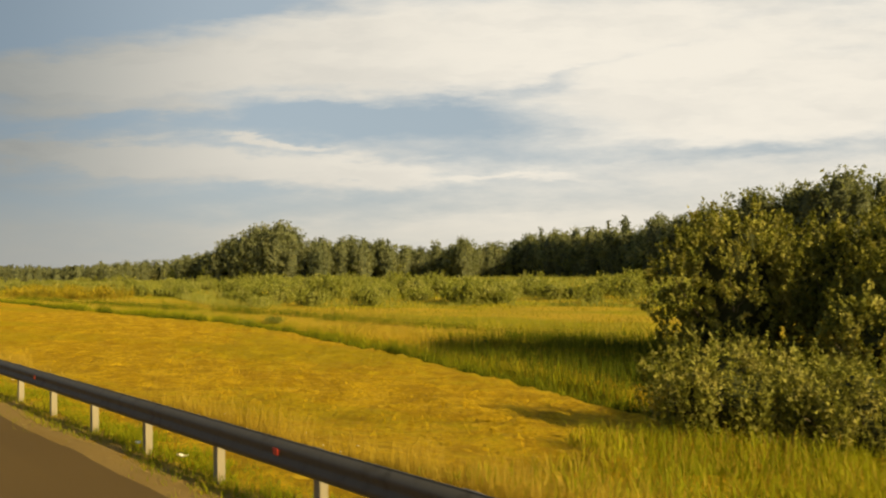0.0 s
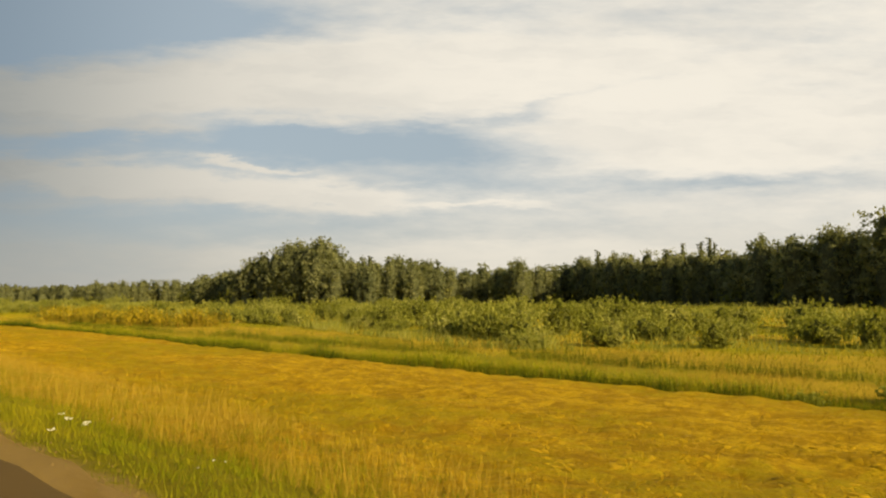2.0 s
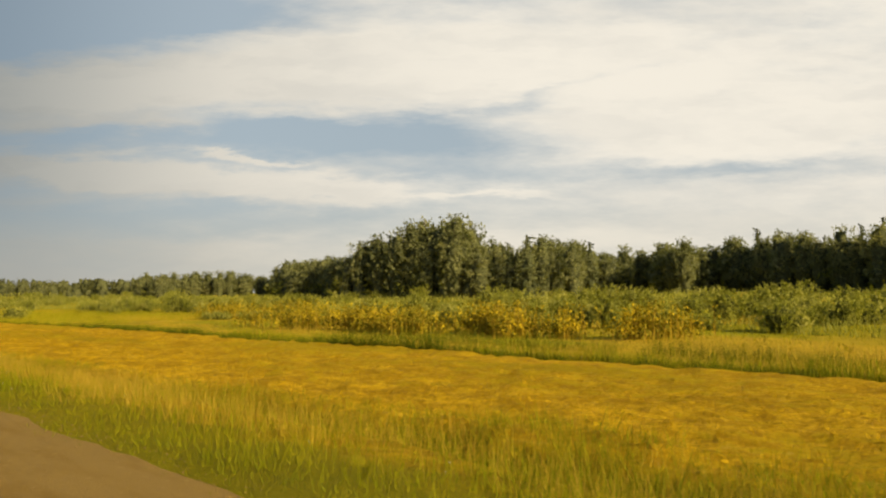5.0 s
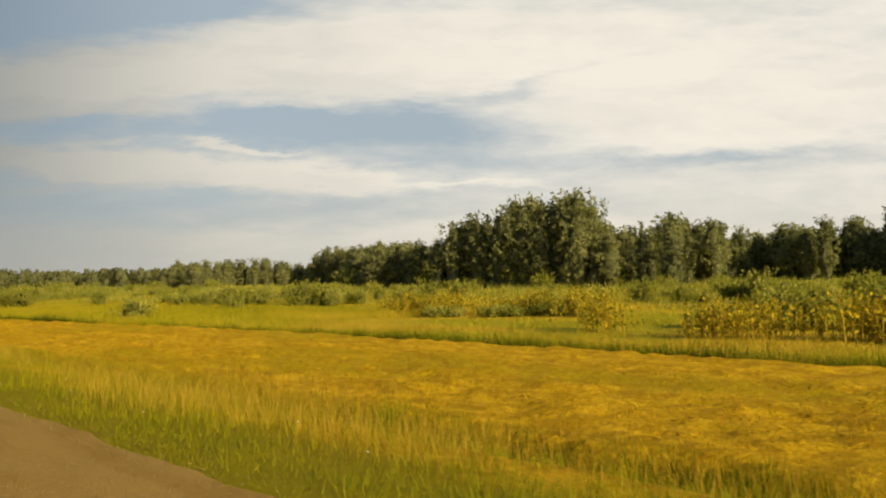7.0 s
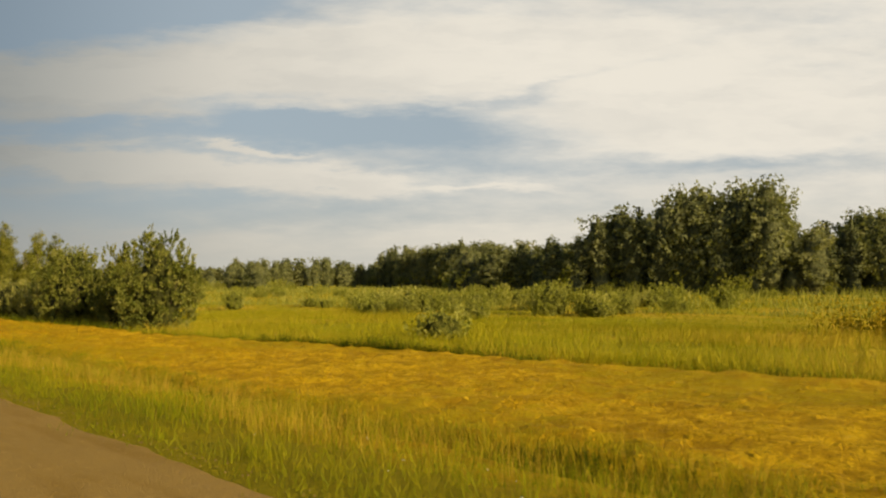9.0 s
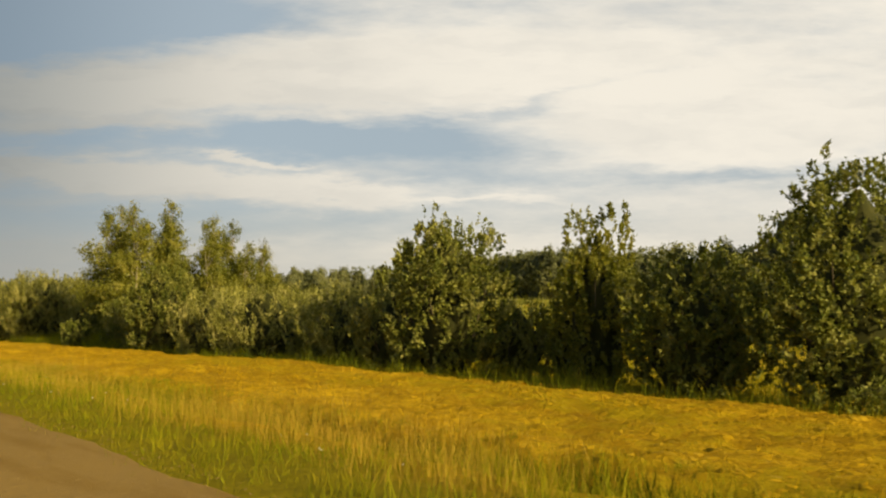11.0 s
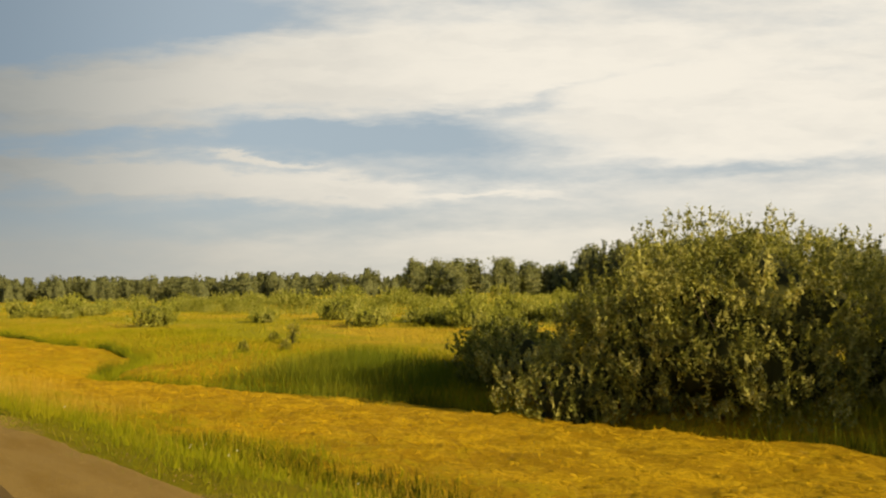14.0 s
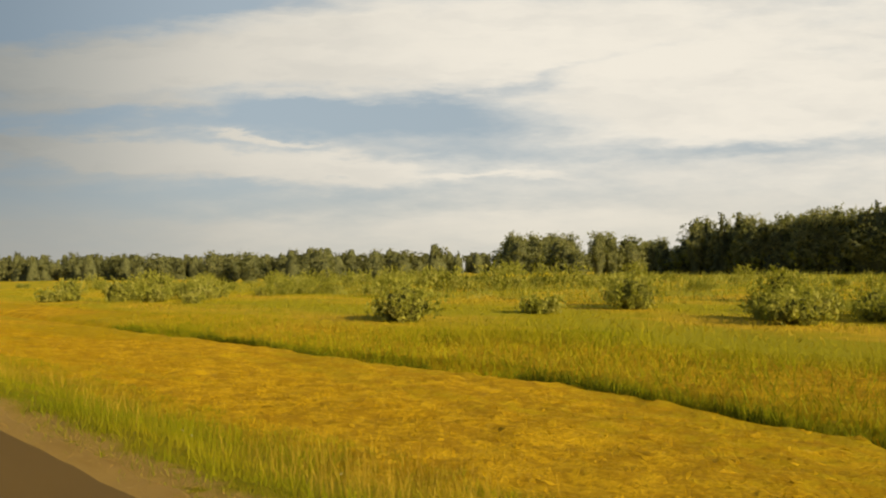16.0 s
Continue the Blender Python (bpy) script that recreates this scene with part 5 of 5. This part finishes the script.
stalk, leaf = dock(r, 1700, line_of(24, 45.5, 180, 51.5, 150, 1.6) + line_of(4, 44, 184, 48, 204, 2.0) + line_of(12, 59, 232, 60.5, 208, 1.5))
tagged(new("yellowing_weeds", mesh_of("yellowing_weeds", *leaf, M_DOCK)), "tall weeds with drooping yellow-brown leaves", "weeds", kind="stuff")
tagged(new("weed_stalks", mesh_of("weed_stalks", *stalk, M_STALK)), "thin straw-brown weed stalks", "weeds", kind="stuff")
v, f = foliage(r, [(47, 168, 0.6, 2, 6, 0.7), (45, 186, 0.2, 2, 8, 0.5), (60, 220, 0.4, 2, 5, 0.7), (88, 452, 1.9, 9, 6, 0.3), (49, 88, 0.4, 1, 1, 0.5)], 150, 5, 0.16, 0.4, 0.3, 0.2)
tagged(new("yellow_blossom", mesh_of("yellow_blossom", v, f, M_BLOOM)), "bright yellow wildflowers in the meadow", "flowers", kind="stuff")


# ---------------------------------------------------------------- road furniture
def guard_rail():
    """A steel beam on posts along the shoulder, its end bent aside."""
    X0 = 4.42
    rail = empty("guard_rail", pose(X0, 0, 0), "weathered grey steel guard rail on short posts beside the gravel shoulder", "guard rail")
    prof = [(0.0, 0.76), (-0.03, 0.745), (-0.085, 0.70), (-0.085, 0.655), (-0.062, 0.615), (-0.062, 0.58), (-0.085, 0.54), (-0.085, 0.495), (-0.03, 0.45), (0.0, 0.435)]
    ys = list(np.arange(-24, 27.1, 1.0)) + [28, 29, 30, 30.9, 31.6]
    vs = []
    for back in (0, 1):
        for y in ys:
            e = max(0, (y - 24.6) / 7.0)
            for px, pz in prof:
                vs.append((px + 0.012 * back + 0.55 * e ** 2, y, pz - 0.44 * e ** 1.4))
    n, k = len(ys), len(prof)
    fs = []
    for back in (0, 1):
        o = back * n * k
        for i in range(n - 1):
            for j in range(k - 1):
                q = (o + i * k + j, o + i * k + j + 1, o + (i + 1) * k + j + 1, o + (i + 1) * k + j)
                fs.append(q if back else q[::-1])
    for i in range(n - 1):
        fs.append((i * k, (i + 1) * k, n * k + (i + 1) * k, n * k + i * k))
        fs.append((i * k + k - 1, n * k + i * k + k - 1, n * k + (i + 1) * k + k - 1, (i + 1) * k + k - 1))
    beam = part("beam", mesh_of("beam", vs, fs, M_ZINC), rail, "dull grey corrugated steel beam")
    for p in beam.data.polygons:
        p.use_smooth = True
    bm = bmesh.new()
    box(bm, 0.0, 0.012, -0.055, 0.055, -0.35, 0.66)
    box(bm, 0.0, 0.10, -0.055, -0.043, -0.35, 0.66)
    box(bm, 0.0, 0.10, 0.043, 0.055, -0.35, 0.66)
    post = bm_mesh("rail_post", bm, M_POST)
    bm = bmesh.new()
    box(bm, 0.0, 0.05, -0.11, 0.11, 0.44, 0.75, 0.006)
    arm = bm_mesh("bracket", bm, M_ZINC)
    bm = bmesh.new()
    bmesh.ops.create_uvsphere(bm, u_segments=8, v_segments=5, radius=0.022)
    bolt = bm_mesh("bolt", bm, M_POST)
    bm = bmesh.new()
    box(bm, -0.10, -0.088, -0.05, 0.05, 0.60, 0.675, 0.004)
    refl = bm_mesh("reflector", bm, M_RED)
    for i, y in enumerate(np.arange(-22.55, 31.2, 2.27)):
        e = max(0, (y - 24.6) / 7.0)
        p = part("post", post, rail, "beige galvanised channel post")
        p.matrix_basis = pose(0.03 + 0.55 * e * e, y, -0.44 * e ** 1.4, 0, 0.8 * math.sin(7 * i), 0)
        b = part("bracket", arm, p)
        b.matrix_basis = pose(-0.02, 0, 0)
        b = part("bolt", bolt, p)
        b.matrix_basis = pose(-0.055, 0, 0.60)
        if i % 4 == 1:
            part("reflector", refl, rail, "small red reflector").matrix_basis = pose(0, y + 0.6, 0)


guard_rail()


def bollard_parts(thing, lean=0.0):
    bm = bmesh.new()
    box(bm, -0.065, 0.065, -0.04, 0.04, -0.3, 0.70, 0.018)
    part("body", bm_mesh("bollard_body", bm, M_PALE), thing, "off-white plastic post")
    bm = bmesh.new()
    box(bm, -0.068, 0.068, -0.043, 0.043, 0.70, 0.79, 0.015)
    for v in bm.verts:
        if v.co.z > 0.77:
            v.co.z -= 0.03 * (v.co.x + 0.068) / 0.136
    part("cap", bm_mesh("bollard_cap", bm, M_BLACK), thing, "black cap")
    bm = bmesh.new()
    box(bm, -0.022, 0.022, -0.048, -0.040, 0.56, 0.69, 0.003)
    part("reflector", bm_mesh("bollard_reflector", bm, M_RED), thing, "red reflector")


first = empty("bollard", at(5.46, 34.8, 4, sink=-0.02), "off-white plastic roadside bollard with a black cap in the grass edge", "bollard", "bollards along the road")
bollard_parts(first)
for bx, by, turn, tilt in [(3.96, 87.2, 2, -1.5), (3.9, 140.6, -2, 0.5), (3.85, 194.1, -3, 0.6), (3.70, 248.4, 3, -0.8), (3.50, 303.1, 2, 0.4), (3.46, 359.5, -2, -0.5)]:
    copy_thing(first, pose(bx, by, 0.0, tilt, 1.2 * tilt, turn))["label"] = "off-white plastic roadside bollard with a black cap on the gravel"


def rounded(points, r, k=5):
    """An outline with its corners rounded."""
    out = []
    n = len(points)
    for i in range(n):
        p, a, b = Vector(points[i]), Vector(points[i - 1]), Vector(points[(i + 1) % n])
        u, w = (a - p).normalized(), (b - p).normalized()
        half = u.angle(w) / 2
        d = min(r / math.tan(half), 0.45 * (a - p).length)
        s, e = p + u * d, p + w * d
        for j in range(k + 1):
            t = j / k
            q = s * (1 - t) ** 2 + p * 2 * t * (1 - t) + e * t ** 2
            out.append((q.x, q.y))
    return out


def disc(r, n=48, cx=0.0, cz=0.0):
    return [(cx + r * math.cos(2 * math.pi * i / n), cz + r * math.sin(2 * math.pi * i / n)) for i in range(n)]


def tri(side, cz, r):
    h = side * 0.866
    return rounded([(-side / 2, cz - h / 3), (side / 2, cz - h / 3), (0, cz + 2 * h / 3)], r)


def rect(x0, x1, z0, z1, r=0.0):
    p = [(x0, z0), (x1, z0), (x1, z1), (x0, z1)]
    return rounded(p, r) if r else p


def plate(name, outline, layer, mat, parent, label="", thick=0.003):
    """A flat sheet in the sign's face; layers lie one over another towards the road."""
    bm = bmesh.new()
    y = -0.045 - 0.004 * layer
    slab(bm, outline, y, y + thick)
    return part(name, bm_mesh(name, bm, mat), parent, label)


def lettering(name, text, size, cz, layer, parent, cx=0.0, squeeze=1.0):
    cu = bpy.data.curves.new(name, "FONT")
    cu.body, cu.size, cu.align_x, cu.align_y, cu.extrude = text, size, "CENTER", "CENTER", 0.001
    cu.offset = 0.012 * size
    ob = bpy.data.objects.new(name, cu)
    me = bpy.data.meshes.new_from_object(ob)
    bpy.data.objects.remove(ob)
    me.transform(Matrix.Translation((cx, -0.045 - 0.004 * layer, cz)) @ Matrix.Rotation(radians(90), 4, "X") @ Matrix.Diagonal((squeeze, 1, 1, 1)))
    me.materials.clear()
    me.materials.append(M_BLACK)
    return part(name, me, parent, "black lettering " + text)


def sign_post(thing, top, start_black=True):
    """A tube in yellow and black rings, wired to a wooden stake at its foot."""
    step, z, k = 0.215, -0.4, 0
    while z < top - 0.01:
        e = min(top, z + step) if z > -0.39 else 0.0
        bm = bmesh.new()
        bmesh.ops.create_cone(bm, cap_ends=True, segments=14, radius1=0.038, radius2=0.038, depth=e - z, matrix=Matrix.Translation((0, 0, (e + z) / 2)))
        part("post_band", bm_mesh("post_band", bm, M_BLACK if (k % 2 == 0) == start_black else M_YELLOW), thing, "black band" if (k % 2 == 0) == start_black else "yellow band")
        z, k = e, k + 1
    bm = bmesh.new()
    box(bm, 0.035, 0.11, -0.03, 0.05, -0.3, 0.62, 0.006)
    bmesh.ops.rotate(bm, verts=bm.verts, cent=(0.07, 0, 0), matrix=Matrix.Rotation(radians(1.8), 3, "Y"))
    part("stake", bm_mesh("stake", bm, M_WOOD), thing, "grey weathered wooden stake")


def bracket(thing, z, w):
    bm = bmesh.new()
    box(bm, -w / 2, w / 2, -0.042, -0.012, z - 0.02, z + 0.02, 0.004)
    part("bracket", bm_mesh("sign_bracket", bm, M_BACK), thing)
    bm = bmesh.new()
    bmesh.ops.create_cone(bm, cap_ends=True, segments=14, radius1=0.046, radius2=0.046, depth=0.04, matrix=Matrix.Translation((0, 0, z)))
    part("clamp", bm_mesh("clamp", bm, M_BACK), thing)


def warning_face(thing, side, cz):
    board = plate("triangle", tri(side, cz, 0.06), 0, M_ORANGE, thing, "orange-bordered triangular warning panel", 0.02)
    plate("rim", tri(side + 0.02, cz, 0.07), -2, M_BACK, board, "grey metal rim", 0.012)
    plate("field", tri(side * 0.72, cz, 0.02), 1, M_YELLOW, board, "fluorescent yellow field")
    bracket(thing, cz - side * 0.2, side * 0.6)
    return board


# scraps of white litter in the verge grass
def litter(seed, size):
    r = np.random.default_rng(seed)
    bm = bmesh.new()
    bmesh.ops.create_grid(bm, x_segments=4, y_segments=3, size=size)
    for v in bm.verts:
        v.co = (v.co.x * 1.3 + r.normal(0, 0.1 * size), v.co.y * 0.8 + r.normal(0, 0.1 * size), abs(r.normal(0, 0.35 * size)) + 0.4 * abs(v.co.x))
    bmesh.ops.solidify(bm, geom=bm.faces[:], thickness=0.002)
    return bm_mesh("litter", bm, M_PALE)


for i, (lx, ly, size) in enumerate([(5.16, 63.9, 0.05), (6.3, 65.4, 0.06), (6.35, 66.5, 0.07), (6.75, 66.5, 0.06), (6.6, 67.7, 0.05), (4.47, 11.8, 0.05), (4.58, 10.5, 0.06)]):
    ob = tagged(new("litter", litter(70 + i, size)), "crumpled scrap of white litter in roadside grass", "litter", "litter on the verge")
    ob.matrix_world = pose(lx, ly, float(land(lx, ly)) + 0.10, 0, 0, 50.0 * i)


# road works, 600 m
s = empty("road_works_sign", pose(4.62, 85.79, 0.0) @ pose(0, 0, 0, 0, 0, -14) @ pose(0, 0, 0, 0, -3.5, 0), "orange triangular road works sign with white distance plate on striped post", "road sign", "road works signs")
sign_post(s, 3.45)
b = warning_face(s, 1.46, 2.70)
h0 = 2.70 - 1.46 * 0.866 / 3 + 0.175
plate("pictogram_bar", [(-0.30, h0), (-0.25, h0), (-0.10, h0 + 0.26), (-0.05, h0 + 0.40), (-0.12, h0 + 0.40), (-0.16, h0 + 0.28)], 2, M_BLACK, b, "black bar")
plate("pictogram_bar", [(-0.02, h0), (0.04, h0), (0.02, h0 + 0.22), (-0.10, h0 + 0.34), (-0.14, h0 + 0.28), (-0.03, h0 + 0.18)], 3, M_BLACK, b, "black bar")
plate("pictogram_bar", [(-0.24, h0 + 0.44), (-0.02, h0 + 0.52), (0.0, h0 + 0.46), (-0.20, h0 + 0.38)], 3, M_BLACK, b, "black bar")
plate("pictogram_bar", [(-0.16, h0 + 0.30), (0.20, h0 + 0.10), (0.21, h0 + 0.125), (-0.15, h0 + 0.33)], 4, M_BLACK, b, "thin black bar")
plate("pictogram_mound", [(0.10, h0), (0.42, h0), (0.36, h0 + 0.08), (0.26, h0 + 0.19), (0.20, h0 + 0.15)], 2, M_BLACK, b, "black mound")
d = plate("distance_plate", rect(-0.65, 0.65, 1.63, 2.25, 0.03), 0, M_WHITE, s, "white plate with a thin black border", 0.015)
for o in ((-0.62, 0.62, 1.655, 1.668), (-0.62, 0.62, 2.212, 2.225), (-0.62, -0.607, 1.668, 2.212), (0.607, 0.62, 1.668, 2.212)):
    plate("border", rect(*o), 1, M_BLACK, d)
lettering("lettering", "600", 0.52, 1.95, 1, d, -0.14, 0.92)
lettering("lettering", "м", 0.42, 1.90, 1, d, 0.40, 0.95)
bracket(s, 1.95, 0.7)

# speed 90, lane closure board, 500 m
s = empty("lane_closure_sign", pose(5.74, 191.62, 0.0, 0, 0, -15) @ pose(0, 0, 0, 0, -4.0, 0), "yellow speed disc, lane closure board and distance plate on striped post", "road sign", "road works signs")
sign_post(s, 5.68)
b = plate("lane_board", rect(-0.75, 0.75, 2.32, 4.32, 0.02), 0, M_YELLOW, s, "tall yellow board with black lane arrows", 0.02)
plate("rim", rect(-0.762, 0.762, 2.308, 4.332, 0.02), -2, M_BACK, b, "grey metal rim", 0.012)
plate("arrow_shaft", rect(-0.46, -0.33, 3.27, 4.31), 1, M_BLACK, b)
plate("arrow_head", [(-0.58, 3.29), (-0.395, 2.98), (-0.21, 3.29), (-0.395, 3.22)], 2, M_BLACK, b)
plate("lane_line", rect(-0.05, 0.13, 3.70, 4.31), 1, M_BLACK, b)
plate("lane_line", rect(-0.05, 0.14, 2.33, 2.93), 1, M_BLACK, b)
plate("arrow_shaft", [(0.36, 2.33), (0.49, 2.33), (0.49, 2.90), (0.40, 3.08), (0.02, 3.44), (-0.06, 3.34), (0.29, 3.02), (0.36, 2.87)], 1, M_BLACK, b)
plate("arrow_head", [(-0.20, 3.59), (0.15, 3.49), (0.02, 3.44), (-0.06, 3.34), (-0.10, 3.28)], 2, M_BLACK, b)
w = plate("disc_sign", disc(0.17, 32, 0.43, 3.98), 1, M_WHITE, b, "small round white speed symbol")
bracket(s, 2.75, 1.0)
bracket(s, 3.9, 1.0)
d = plate("speed_disc", disc(0.58, 64, 0, 4.93), 0, M_YELLOW, s, "yellow round speed limit panel with an orange rim", 0.02)
plate("ring", disc(0.60, 64, 0, 4.93), -1, M_ORANGE, d, "thin orange rim", 0.012)
lettering("lettering", "90", 0.42, 4.95, 1, d)
bracket(s, 4.93, 0.6)
d = plate("distance_plate", rect(-0.62, 0.62, 1.66, 2.27, 0.03), 0, M_WHITE, s, "white plate with a thin black border", 0.015)
for o in ((-0.59, 0.59, 1.685, 1.697), (-0.59, 0.59, 2.233, 2.245), (-0.59, -0.578, 1.697, 2.233), (0.578, 0.59, 1.697, 2.233)):
    plate("border", rect(*o), 1, M_BLACK, d)
lettering("lettering", "500", 0.52, 1.97, 1, d, -0.13, 0.9)
lettering("lettering", "м", 0.40, 1.90, 1, d, 0.40, 0.95)
bracket(s, 1.96, 0.7)

# road narrows
s = empty("road_narrows_sign", pose(4.92, 246.3, 0.0, 0, 0, -2) @ pose(0, 0, 0, 0, -2.5, 0), "orange and yellow triangular road narrows sign on a striped post", "road sign", "road works signs")
sign_post(s, 3.80, False)
b = warning_face(s, 1.38, 2.98)
plate("lane_line", [(0.08, 2.73), (0.14, 2.73), (0.14, 3.30), (0.08, 3.30)], 2, M_BLACK, b, "straight black lane edge")
plate("lane_line", [(-0.13, 2.73), (-0.06, 2.73), (-0.06, 2.88), (-0.02, 3.02), (-0.02, 3.32), (-0.09, 3.32), (-0.09, 3.04), (-0.13, 2.90)], 2, M_BLACK, b, "bent black lane edge")

# speed 70
s = empty("speed_limit_sign", pose(4.55, 356.9, 0.0, 0, 0, -6) @ pose(0, 0, 0, 0, -2.5, 0), "yellow round speed limit sign with orange rim on striped post", "road sign", "road works signs")
sign_post(s, 3.2)
d = plate("speed_disc", disc(0.61, 64, 0, 2.76), 0, M_ORANGE, s, "orange-rimmed round panel", 0.02)
plate("field", disc(0.485, 64, 0, 2.76), 1, M_YELLOW, d, "fluorescent yellow field")
lettering("lettering", "70", 0.60, 2.78, 2, d, 0.0, 0.95)
bracket(s, 2.76, 0.7)
